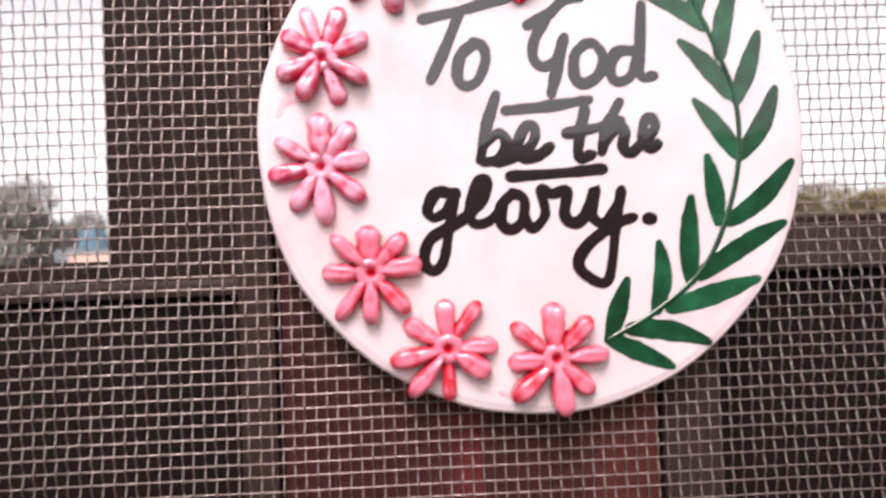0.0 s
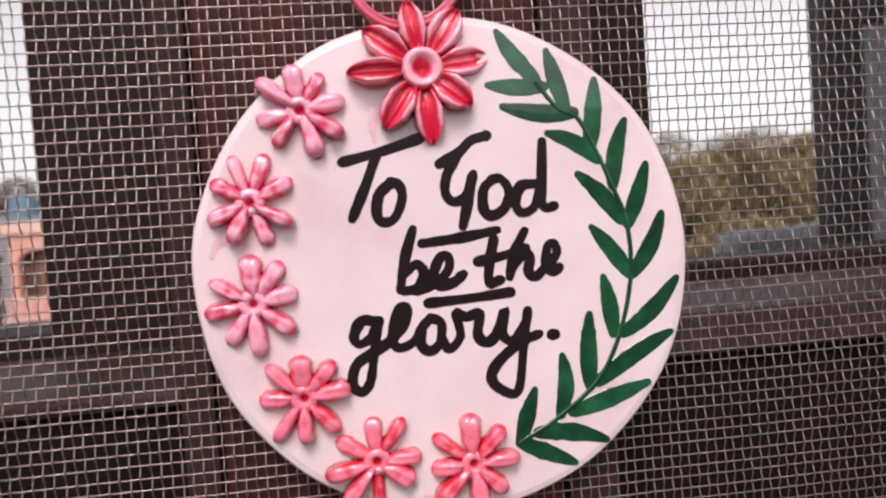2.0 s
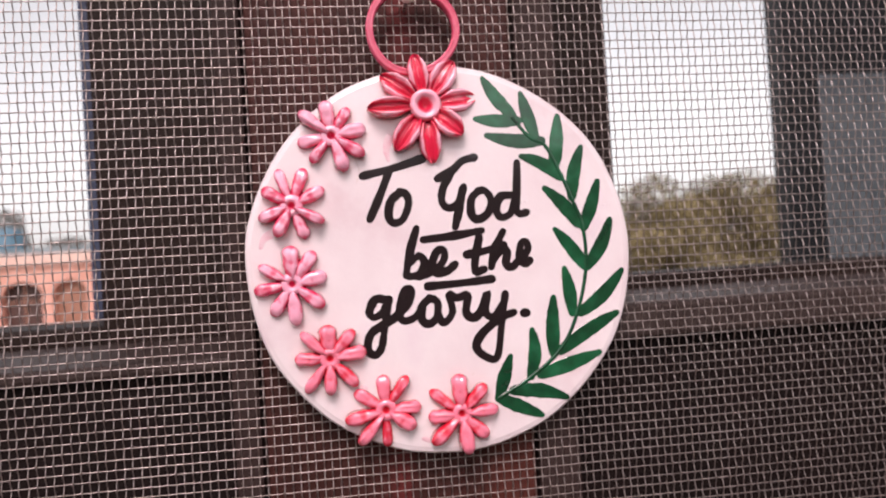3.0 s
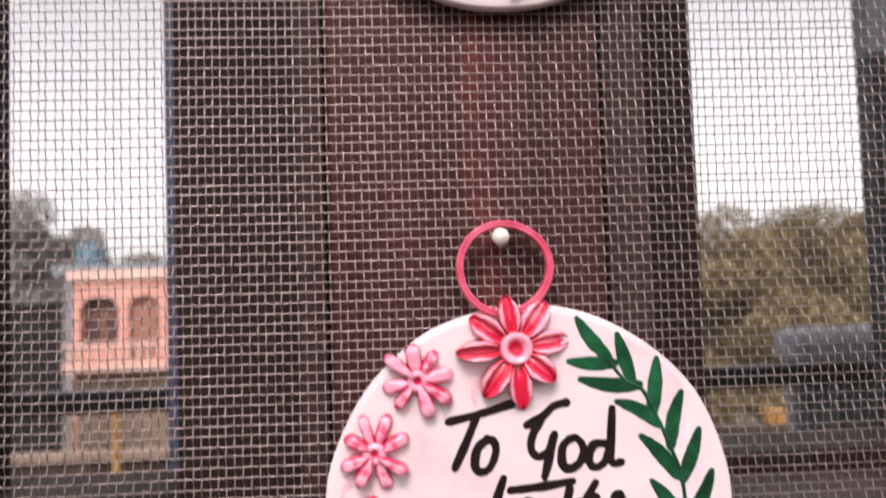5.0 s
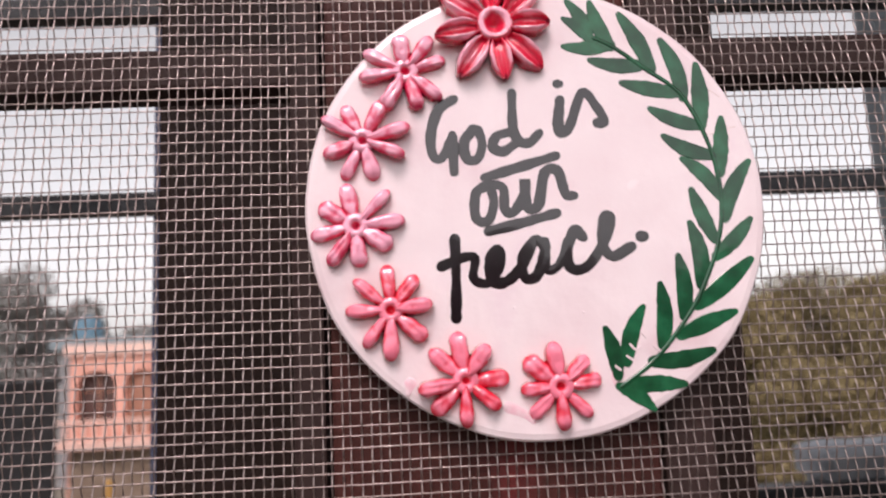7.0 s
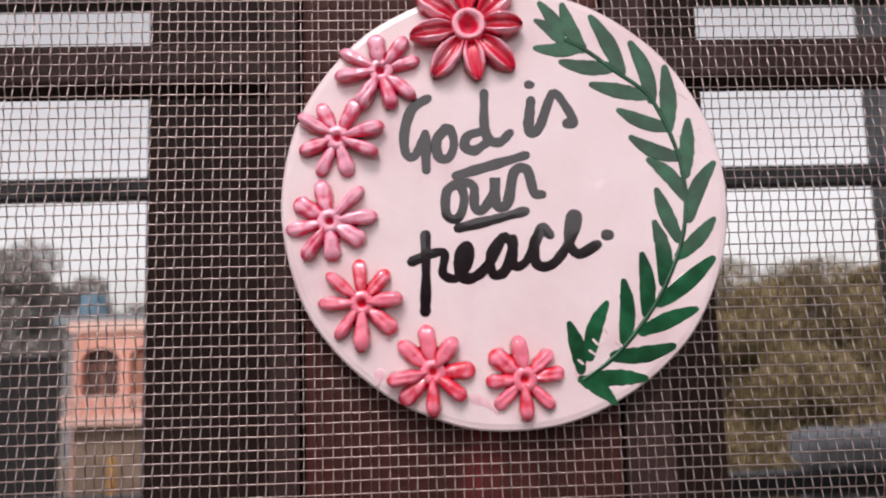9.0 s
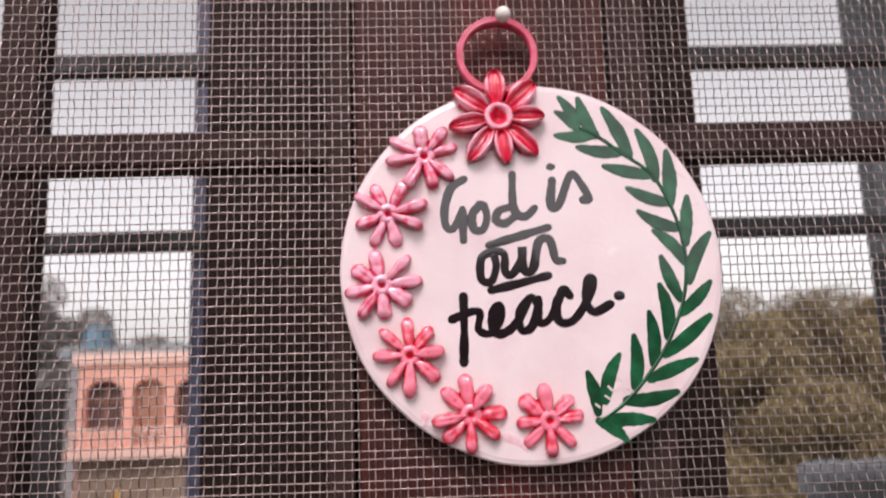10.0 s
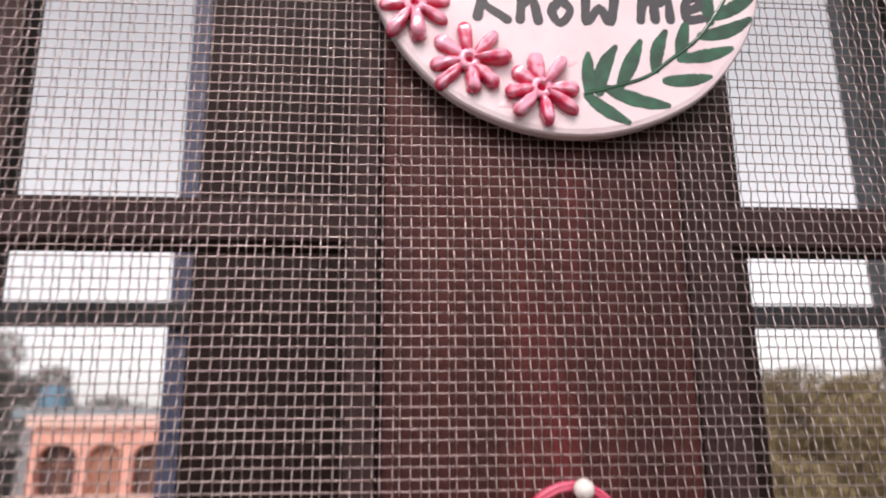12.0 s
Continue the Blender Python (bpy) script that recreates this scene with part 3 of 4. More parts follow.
for orn, seed, blooms in (
    (orn_a, 1.0, ((-3.0, 43.4), (-29.7, 35.8), (-41.6, 17.0), (-42.6, -4.5), (-33.5, -25.6), (-19.0, -41.0), (2.2, -43.9))),
    (orn_b, 2.0, ((-8.2, 44.5), (-30.3, 33.2), (-41.0, 16.4), (-43.1, -4.0), (-35.7, -23.8), (-19.3, -40.4), (2.3, -42.7))),
    (orn_c, 3.0, ((-5.0, 44.0), (-31.0, 33.0), (-44.0, 3.0), (-41.7, -19.1), (-27.6, -35.1), (-9.0, -42.6))),
):
    board(orn, seed)
    for i, (fx, fz) in enumerate(blooms):
        flower(orn, fx, fz, (5, 12, 20, 8, 3, 5, 2)[i], i == 0, "petal_rose" if i > 3 and orn is not orn_c else "petal")
hanging_ring(orn_a, -5.2, 65.1, 0.0133, 0.0131)
hanging_ring(orn_b, -7.5, 64.2, 0.0122, 0.0122)
hanging_ring(orn_c, -6.0, 64.2, 0.0122, 0.0122)
push_pin(0.0144, 0.2264, "pearl-headed push pin in the mullion")
push_pin(0.0128, 0.4202, "pearl-headed push pin in the mullion")
push_pin(0.0115, 0.6380, "pearl-headed push pin in the mullion")
word(orn_a, "To", 2.0, (
    [(-21.5, 24.4), (-12.6, 26.3), (-4.4, 28.6)],
    [(-14.1, 25.7), (-17.1, 18.8), (-20.3, 12.2)],
    [(-11.3, 19.4), (-14.2, 16.9), (-15.0, 12.6), (-13.6, 10.8), (-11.1, 11.7), (-9.3, 15.7), (-9.7, 18.6), (-11.5, 19.4)],
))
word(orn_a, "God", 2.0, (
    [(10.2, 28.3), (6.7, 27.4), (3.8, 24.9), (-0.5, 22.7)],
    [(3.1, 23.9), (0.8, 19.9), (0.3, 16.2), (2.1, 14.2), (5.0, 15.6), (6.6, 19.6)],
    [(6.7, 19.9), (5.4, 14.9), (3.7, 8.8)],
    [(10.9, 18.6), (8.8, 16.4), (8.6, 12.0), (10.6, 10.6), (13.5, 12.4), (14.4, 16.1), (12.8, 18.6), (10.7, 18.6)],
    [(21.0, 17.0), (17.3, 16.7), (15.8, 13.3), (17.0, 10.8), (19.8, 11.7), (21.4, 15.4)],
    [(22.7, 26.2), (22.2, 19.5), (21.7, 13.3), (22.7, 11.5), (24.5, 11.8)],
))
word(orn_a, "be", 2.0, (
    [(-7.5, 8.8), (-9.6, 2.7), (-11.1, -4.1)],
    [(-10.6, -1.3), (-7.3, 1.1), (-5.7, -1.0), (-7.3, -4.0), (-10.3, -4.6)],
    [(-7.7, -4.6), (-4.2, -3.8), (-0.5, -1.0), (-0.0, 2.0), (-1.9, 2.2), (-3.7, -1.8), (-2.4, -3.9), (0.7, -3.5), (2.9, -1.9)],
))
word(orn_a, "the", 2.0, (
    [(10.3, 5.3), (8.9, -0.5), (8.7, -4.3), (11.1, -3.8)],
    [(6.5, 0.7), (11.5, 1.4), (17.2, 2.8)],
    [(17.3, 6.6), (14.7, 1.9), (13.4, -3.2)],
    [(13.8, -1.5), (16.8, 1.6), (18.2, 0.6), (17.7, -2.5), (19.4, -3.6), (21.6, -1.7), (24.3, 1.0), (24.0, 3.4), (22.4, 2.8), (21.7, -1.3), (23.2, -2.8), (24.6, -2.1)],
))
word(orn_a, "glory", 2.0, (
    [(-16.9, -10.7), (-20.1, -10.3), (-22.0, -13.7), (-20.7, -15.3), (-18.2, -13.9), (-16.4, -10.6)],
    [(-16.3, -10.6), (-17.7, -16.7), (-19.1, -23.6), (-21.1, -25.8), (-23.0, -24.0), (-21.7, -19.6), (-16.7, -16.8), (-13.5, -14.6), (-10.5, -11.0), (-10.3, -8.1), (-12.1, -9.0), (-13.7, -14.3), (-12.6, -16.8), (-9.8, -16.3), (-7.0, -14.0)],
    [(-4.9, -10.9), (-7.2, -13.3), (-7.4, -16.8), (-5.4, -18.2), (-3.2, -16.4), (-2.7, -12.3), (-4.9, -10.9)],
    [(-2.9, -15.0), (-1.4, -18.2), (1.4, -15.4), (0.7, -10.2), (2.9, -11.4), (5.9, -10.9), (5.3, -15.6), (7.3, -17.4), (9.9, -15.3), (11.7, -10.6), (10.9, -16.0), (13.3, -17.5), (16.0, -13.9)],
    [(16.9, -11.2), (15.3, -19.9), (13.4, -29.1), (9.2, -27.9), (7.7, -25.0), (10.3, -21.3), (15.4, -17.9), (19.1, -16.6)],
))
word(orn_a, "dot", 2.2, (
    [(22.2, -17.0), (22.6, -17.0)],
))
word(orn_a, "underline", 2.0, (
    [(-5.7, 5.6), (2.7, 6.2), (11.1, 7.3)],
))
word(orn_a, "underline", 2.0, (
    [(-5.1, -7.6), (4.0, -7.3), (13.2, -6.7)],
))
word(orn_b, "God", 2.1, (
    [(-18.9, 26.4), (-22.7, 23.8), (-24.7, 17.9), (-24.5, 12.7), (-22.4, 11.9), (-19.6, 16.6)],
    [(-19.6, 17.4), (-19.6, 12.5), (-19.6, 8.5)],
    [(-14.5, 18.7), (-16.8, 15.8), (-16.5, 11.7), (-14.0, 11.3), (-12.6, 14.6), (-13.2, 18.0), (-14.6, 18.7)],
    [(-5.7, 17.8), (-9.0, 16.8), (-10.0, 14.2), (-7.7, 13.0), (-4.7, 14.8)],
    [(-4.7, 27.6), (-4.9, 18.9), (-3.6, 15.5), (-1.1, 15.1), (1.3, 17.3)],
))
word(orn_b, "is", 2.1, (
    [(6.9, 25.4), (6.1, 17.9), (8.7, 18.6), (12.5, 27.2), (15.7, 23.7), (17.4, 19.9), (15.8, 19.5)],
    [(6.6, 29.6), (6.9, 29.6)],
))
word(orn_b, "our", 2.1, (
    [(-11.7, 5.0), (-14.7, 2.9), (-14.9, -2.9), (-12.1, -3.7), (-10.5, 0.6), (-11.0, 4.8), (-8.1, 4.0), (-8.0, -0.9), (-5.9, -1.7), (-3.1, 2.6), (-2.8, 6.1), (-2.8, -0.3), (0.0, -0.4), (2.0, 7.4), (5.2, 7.9), (6.7, 2.3), (8.6, 1.7)],
))
word(orn_b, "peace", 2.1, (
    [(-20.2, -7.8), (-20.3, -17.1), (-20.7, -26.2)],
    [(-23.6, -14.1), (-18.9, -12.3), (-15.7, -12.4), (-16.2, -17.2), (-12.7, -18.3), (-9.7, -13.8), (-10.2, -10.4), (-12.1, -13.0), (-11.8, -18.0), (-8.4, -18.1), (-4.7, -14.7), (-1.5, -8.8)],
    [(-1.5, -8.7), (-4.6, -12.5), (-4.1, -17.5), (-1.2, -16.9), (0.9, -11.3), (-0.7, -8.5)],
    [(1.0, -9.3), (1.0, -15.6), (3.9, -14.9), (6.3, -10.7), (8.3, -6.6), (10.1, -8.3)],
    [(8.3, -6.8), (6.2, -10.7), (6.9, -15.7), (11.1, -15.1), (15.8, -8.5), (17.2, -3.9), (15.4, -3.9), (14.8, -10.2), (17.0, -13.2), (21.5, -11.1)],
))
word(orn_b, "dot", 2.4, (
    [(24.2, -8.7), (24.5, -8.7)],
))
word(orn_b, "underline", 2.1, (
    [(-12.4, 6.8), (-3.5, 9.2), (5.0, 11.6)],
))
word(orn_b, "underline", 2.1, (
    [(-12.2, -6.2), (-3.5, -4.3), (4.2, -2.4)],
))
word(orn_c, "Know", 2.2, (
    [(-22.4, -8.9), (-25.0, -21.7)],
    [(-17.5, -10.4), (-23.6, -16.6), (-17.1, -22.3)],
    [(-12.9, -14.9), (-13.6, -22.1)],
    [(-13.0, -17.5), (-10.1, -15.6), (-8.7, -22.3)],
    [(-2.4, -15.7), (-4.9, -19.2), (-2.8, -22.9), (0.1, -19.0), (-2.3, -15.7)],
    [(4.6, -14.6), (4.5, -22.4), (8.2, -17.8), (10.9, -22.1), (12.7, -14.2)],
))
word(orn_c, "me", 2.2, (
    [(20.4, -13.9), (19.4, -21.2)],
    [(20.6, -16.0), (23.1, -14.6), (23.5, -20.8)],
    [(24.3, -15.9), (27.3, -14.4), (27.7, -20.6)],
    [(32.4, -17.7), (36.1, -16.2), (35.1, -13.7), (32.4, -15.5), (32.5, -20.2), (36.5, -19.9)],
))
branch(orn_a, [(22.1, 39.3), (26.9, 33.4), (31.0, 31.2), (34.1, 25.4), (37.8, 16.5), (41.0, 7.2), (41.3, -4.6), (38.2, -17.1), (32.5, -27.8), (23.0, -35.5), (13.3, -40.7)], (
    [(14.1, 50.8), (22.2, 40.1)],
    [(11.4, 39.3), (23.8, 38.4)],
    [(25.0, 46.1), (28.6, 33.4)],
    [(14.4, 34.4), (30.2, 32.3)],
    [(35.5, 39.2), (33.6, 24.1)],
    [(24.1, 28.0), (35.2, 21.6)],
    [(41.9, 29.9), (38.4, 15.6)],
    [(30.4, 18.5), (39.7, 7.7)],
    [(46.3, 19.8), (41.4, 6.7)],
    [(32.8, 6.4), (40.9, -4.6)],
    [(49.3, 8.4), (41.8, -4.7)],
    [(34.8, -5.0), (36.4, -17.8)],
    [(51.9, -6.6), (39.0, -18.0)],
    [(31.0, -13.2), (30.2, -29.3)],
    [(49.7, -18.8), (32.4, -28.6)],
    [(24.1, -22.0), (23.0, -35.1)],
    [(43.7, -29.9), (26.0, -34.9)],
    [(17.3, -29.1), (13.3, -40.7)],
    [(33.1, -42.0), (17.6, -38.9)],
    [(25.5, -46.5), (13.3, -40.7)],
))
branch(orn_b, [(16.3, 41.2), (21.4, 38.4), (28.0, 33.3), (36.2, 26.9), (40.8, 18.4), (43.5, 9.6), (44.4, 0.2), (42.6, -10.8), (37.4, -22.3), (31.8, -30.3), (24.5, -38.1), (16.8, -43.4)], (
    [(10.3, 50.8), (15.4, 41.2)],
    [(9.2, 46.3), (15.4, 40.8)],
    [(8.8, 39.1), (20.5, 39.3)],
    [(16.0, 50.3), (20.5, 38.8)],
    [(15.1, 35.4), (28.0, 33.8)],
    [(23.2, 47.0), (30.1, 32.8)],
    [(22.5, 29.4), (36.2, 26.5)],
    [(33.0, 40.0), (37.4, 25.5)],
    [(29.0, 22.6), (40.7, 18.0)],
    [(41.3, 33.5), (41.2, 18.0)],
    [(31.7, 15.6), (43.1, 10.5)],
    [(46.3, 19.6), (44.7, 6.2)],
    [(35.8, 9.8), (44.4, 0.2)],
    [(51.9, 8.6), (44.8, -4.9)],
    [(37.3, 2.1), (41.8, -9.9)],
    [(50.9, -5.5), (41.9, -14.1)],
    [(36.2, -6.0), (37.6, -20.6)],
    [(50.0, -15.2), (36.3, -25.5)],
    [(32.6, -13.8), (32.8, -27.8)],
    [(44.9, -27.4), (31.6, -32.3)],
    [(27.7, -20.3), (27.1, -34.2)],
    [(38.8, -36.1), (24.5, -38.1)],
    [(23.1, -25.5), (18.4, -37.9)],
    [(31.5, -43.5), (18.0, -43.4)],
    [(13.9, -30.1), (16.1, -41.0)],
    [(23.8, -48.8), (16.3, -43.4)],
))
branch(orn_c, [(2.9, -43.2), (10.5, -41.1), (19.8, -37.8), (27.2, -32.2), (33.8, -27.0), (38.3, -21.7), (44.0, -12.8), (47.5, -2.9)], (
    [(4.3, -31.8), (4.1, -42.8)],
    [(11.7, -29.5), (6.7, -42.7)],
    [(18.7, -27.5), (12.8, -40.1)],
    [(25.9, -24.3), (22.3, -35.7)],
    [(32.1, -21.1), (29.5, -32.2)],
    [(50.0, -19.5), (36.0, -25.2)],
    [(43.8, -28.7), (30.3, -32.1)],
    [(37.1, -37.3), (25.1, -38.9)],
    [(24.8, -46.0), (9.3, -41.8)],
    [(13.9, -51.0), (3.6, -44.0)],
    [(53.0, -10.7), (40.5, -19.1)],
    [(39.6, -8.6), (38.8, -20.8)],
))


# fine cracks and chips in the paint
for orn, lines in ((orn_b, (((49.5, 17.5), (46.5, 16.8), (43.0, 15.6)), ((44.0, 27.0), (46.5, 25.2)), ((-50.0, -13.0), (-47.5, -13.8)))), (orn_a, (((-24.0, 30.5), (-22.5, 26.0), (-23.5, 22.5)), ((6.0, -33.5), (6.5, -33.0))))):
    for line in lines:
        bm = bmesh.new()
        ribbon(bm, [p / 1000 for p in smooth_line(line)], lambda t: 0.00010, 0.00005, 0.00002)
        part("paint_crack", bm, "edge", orn, "hairline crack in the paint")

# paint chipped off the lowest leaves of the middle ornament
for line in (((19.4, -34.0), (20.6, -35.2), (21.8, -34.6)), ((18.4, -36.6), (19.8, -37.6)), ((22.4, -31.2), (23.2, -32.4)), ((25.0, -34.6), (26.2, -35.6)), ((15.6, -38.8), (16.6, -39.6))):
    bm = bmesh.new()
    ribbon(bm, [p / 1000 for p in smooth_line(line)], lambda t: 0.00030, 0.00026, 0.00002)
    part("paint_chip", bm, "board", orn_b, "white chip in the green paint")

# smears of petal paint round the flowers, and grains caught in the white paint
SMEARS = {
    orn_a: (((-13.8, 34.5), (-14.6, 31.5), (-14.2, 28.6)), ((-47.5, 9.6), (-49.6, 8.2), (-50.5, 6.0)), ((-2.5, -50.0), (-6.0, -51.0), (-9.0, -50.2)), ((-25.0, -35.0), (-27.5, -36.0))),
    orn_b: (((-14.6, 35.4), (-12.8, 34.2), (-10.6, 35.0)), ((-9.6, -47.0), (-6.4, -48.4), (-4.2, -50.4)), ((16.4, -38.2), (15.4, -41.2), (15.8, -43.6)), ((-31.8, -40.6), (-32.4, -42.8))),
    orn_c: (((-3.0, -33.6), (-1.0, -34.8), (0.8, -34.2)), ((-17.4, -46.8), (-19.4, -47.4))),
}
for orn, lines in SMEARS.items():
    for line in lines:
        bm = bmesh.new()
        ribbon(bm, [p / 1000 for p in smooth_line(line)], lambda t: 0.0014 * (1 - 0.6 * t), 0.00004, 0.00002)
        part("paint_smear", bm, "smear", orn, "thin pink smear of paint", True)
grain_rng = random.Random(11)
for orn in (orn_a, orn_b, orn_c):
    for k in range(26):
        a, r = grain_rng.uniform(0, 6.2832), 0.050 * grain_rng.random() ** 0.5
        bm = bmesh.new()
        size = grain_rng.uniform(0.00018, 0.00045)
        bmesh.ops.create_icosphere(bm, subdivisions=1, radius=size, matrix=Matrix.Translation((r * math.cos(a), 0.0001, r * math.sin(a))) @ Matrix.Diagonal((1.4, 0.45, 1, 1)))
        part("paint_grain", bm, "board", orn, "", True)

# ---- outdoors ----
ground = part("ground", box(bmesh.new(), -900, 900, 2.5, 1800, -7.5, -7.0), "earth")
tagged(ground, "dusty open ground stretching to the horizon", "ground", kind="structure")


def arch(bm, x0, x1, z0, z1, y0, y1, n=10):
    """A solid with a round-arched top."""
    r = (x1 - x0) / 2
    prof = [(x0, z0), (x1, z0)] + [((x0 + x1) / 2 + r * math.cos(math.pi * k / n), z1 - r * 0.7 + r * 0.7 * math.sin(math.pi * k / n)) for k in range(n + 1)]
    f = [bm.verts.new((x, y0, z)) for x, z in prof]
    b = [bm.verts.new((x, y1, z)) for x, z in prof]
    bm.faces.new(f)
    bm.faces.new(b[::-1])
    for i in range(len(prof)):
        j = (i + 1) % len(prof)
        bm.faces.new((f[i], b[i], b[j], f[j]))
    return bm


def arch_wall(bm, x0, x1, z0, z1, y0, y1, holes, n=10):
    """A wall slab with round-arched openings cut through it, each (left, right, foot, crown)."""
    def slab(a, b, c, d):
        box(bm, a, b, y0, y1, c, d)
    x = x0
    for a, b, c, d in holes:
        slab(x, a, z0, z1)
        slab(a, b, z0, c)
        slab(a, b, d, z1)
        r = (b - a) / 2
        for k in range(n):
            t0, t1 = math.pi * k / n, math.pi * (k + 1) / n
            p = [((a + b) / 2 - r * math.cos(t), d - 0.7 * r + 0.7 * r * math.sin(t)) for t in (t0, t1)]
            q = [bm.verts.new((px, y, pz)) for y in (y0, y1) for px, pz in (p[0], p[1], (p[1][0], d), (p[0][0], d))]
            for f in ((0, 1, 2, 3), (7, 6, 5, 4), (0, 4, 5, 1)):
                bm.faces.new([q[i] for i in f])
        x = b
    slab(x, x1, z0, z1)
    return bm


house = thing("pink_house", (0, 30, 0), "pink plastered house with arched windows and a balcony", "house")
part("wall", arch_wall(bmesh.new(), -13.7, -5.5, -7, 0.85, 0, 0.35, ((-13.42, -11.90, -1.75, 0.22), (-11.5, -10.25, -2.35, 0.22), (-9.82, -8.38, -1.75, 0.22), (-7.8, -6.6, -1.75, 0.22))), "pink", house)
boxed("side_wall", -13.7, -13.4, 0.35, 8, -7, 0.85, "pink", house)
boxed("parapet", -13.9, -5.3, -0.18, 8, 0.85, 1.30, "pink_light", house, 0.04)
for x, half in ((-12.66, 0.80), (-9.10, 0.76), (-7.2, 0.66)):
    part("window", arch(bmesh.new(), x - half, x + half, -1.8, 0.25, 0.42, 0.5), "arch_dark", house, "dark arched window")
    boxed("window_bar", x - 0.04, x + 0.04, 0.36, 0.41, -1.75, 0.1, "door", house)
    boxed("window_bar", x - half + 0.06, x + half - 0.06, 0.36, 0.41, -0.62, -0.55, "door", house)
part("door", arch(bmesh.new(), -11.55, -10.25, -2.4, 0.25, 0.3, 0.45), "door", house, "brown wooden arched door")
boxed("balcony_slab", -13.9, -5.3, -1.2, 0, -2.75, -2.45, "pink_light", house, 0.03)
for k in range(22):
    boxed("baluster", -13.8 + k * 0.38, -13.68 + k * 0.38, -1.15, -1.05, -2.45, -1.75, "pink_light", house)
boxed("balcony_rail", -13.9, -5.3, -1.2, -1.0, -1.75, -1.62, "pink_light", house, 0.03)
boxed("plinth_wall", -13.3, -5.5, -0.6, -0.1, -7, -2.75, "tan", house)

low_house = thing("concrete_house", (0, 20, 0), "dark weathered concrete house beside the pink house", "house")
boxed("wall", -15.4, -11.8, 0, 5, -7, -0.10, "dark_grey", low_house, 0.05)
boxed("roof_slab", -15.6, -11.7, -0.2, 5.2, -0.10, 0.05, "dark_grey", low_house, 0.03)
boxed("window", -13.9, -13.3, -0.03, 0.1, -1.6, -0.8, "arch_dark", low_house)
boxed("water_tank", -14.9, -14.0, 1.0, 2.0, 0.05, 0.9, "dark_grey", low_house, 0.1)

terrace = thing("terrace_parapet", (0, 9, 0), "stained brown terrace parapet below the pink house", "parapet")
boxed("wall", -7.5, -1.2, 0.02, 0.15, -3.4, -1.80, "brown_wall", terrace)
boxed("coping", -7.6, -1.1, -0.05, 0.2, -1.80, -1.70, "tan", terrace, 0.02)
roof = thing("lower_terrace", (0, 5, 0), "brown dusty lower roof terrace", "roof")
boxed("slab", -6.5, -0.9, 0, 3.8, -3.6, -3.4, "brown_wall", roof)
post = boxed("post", -2.35, -2.30, 0.6, 0.65, -3.4, -0.53, "yellow", None, 0.01)
post.name = "yellow_post"
post.location = (0, 5, 0)
tagged(post, "thin yellow painted post on the lower terrace", "post")

# the iron railing of the outer balcony, with a tarpaulin thrown over it
tagged(boxed("balcony_slab", -3.0, 3.0, 0.20, 1.75, -1.15, -1.0, "tile"), "dusty tiled slab of the outer balcony", "floor", kind="structure")
railing = thing("balcony_railing", (0, 1.24, -1.0), "dark painted iron railing of the outer balcony", "railing")
boxed("top_rail", -3.0, 3.0, -0.02, 0.03, 0.990, 1.033, "bar", railing, 0.006)
boxed("bottom_rail", -3.0, 3.0, -0.01, 0.02, 0.10, 0.13, "bar", railing, 0.003)
for x in (-2.9, -1.45, -0.05, 1.35, 2.9):
    boxed("baluster", x - 0.02, x + 0.02, -0.015, 0.025, 0.0, 0.992, "bar", railing, 0.003)


def drape(bm, x0, x1, z0, z1, y0, y1, seed, ragged):
    """A thick cloth with vertical folds and a slumped, uneven top edge."""
    nx, nz = 48, 16
    front, back = [], []
    for i in range(nx + 1):
        u = i / nx
        x = x0 + (x1 - x0) * u
        fold = 0.5 + 0.5 * noise.noise(Vector((x * 26, seed, 0))) + 0.25 * noise.noise(Vector((x * 70, seed, 4)))
        top = z1 + ragged * noise.noise(Vector((x * 7, seed, 9))) - ragged * 1.2 * max(1 - u * 9, 0) ** 2
        col = [(x, z0 + (top - z0) * j / nz) for j in range(nz + 1)]
        front.append([bm.verts.new((x, y0 + 0.028 * fold + 0.05 * max(j / nz - 0.7, 0), z)) for j, (x, z) in enumerate(col)])
        back.append([bm.verts.new((x, y1, z)) for x, z in col])
    for i in range(nx):
        for j in range(nz):
            bm.faces.new((front[i][j], front[i + 1][j], front[i + 1][j + 1], front[i][j + 1]))
            bm.faces.new((back[i][j], back[i][j + 1], back[i + 1][j + 1], back[i + 1][j]))
        bm.faces.new((front[i][nz], front[i + 1][nz], back[i + 1][nz], back[i][nz]))
        bm.faces.new((front[i][0], back[i][0], back[i + 1][0], front[i + 1][0]))
    for i in (0, nx):
        for j in range(nz):
            bm.faces.new((front[i][j], front[i][j + 1], back[i][j + 1], back[i][j]))
    return bm


tarpaulin = thing("tarpaulin", (0, 1.24, 0.034), "crumpled grey-blue tarpaulin thrown over the balcony railing", "tarpaulin")
part("top_fold", drape(bmesh.new(), 0.785, 1.75, 0.0, 0.066, -0.015, 0.13, 2.0, 0.016), "cloth", tarpaulin, "", True)
for i, (x0, x1) in enumerate(((0.80, 0.885), (0.905, 1.0))):
    part("hanging_flap", drape(bmesh.new(), x0, x1, -0.62, 0.02, 0.055, 0.12, 5.0 + i, 0.004), "cloth", tarpaulin, "", True)

hut = thing("blue_roofed_house", (0, 48, 0), "low house with a teal sheet roof among trees", "house")
boxed("wall", -22.5, -13, 0, 6, -7, 1.6, "grey", hut)
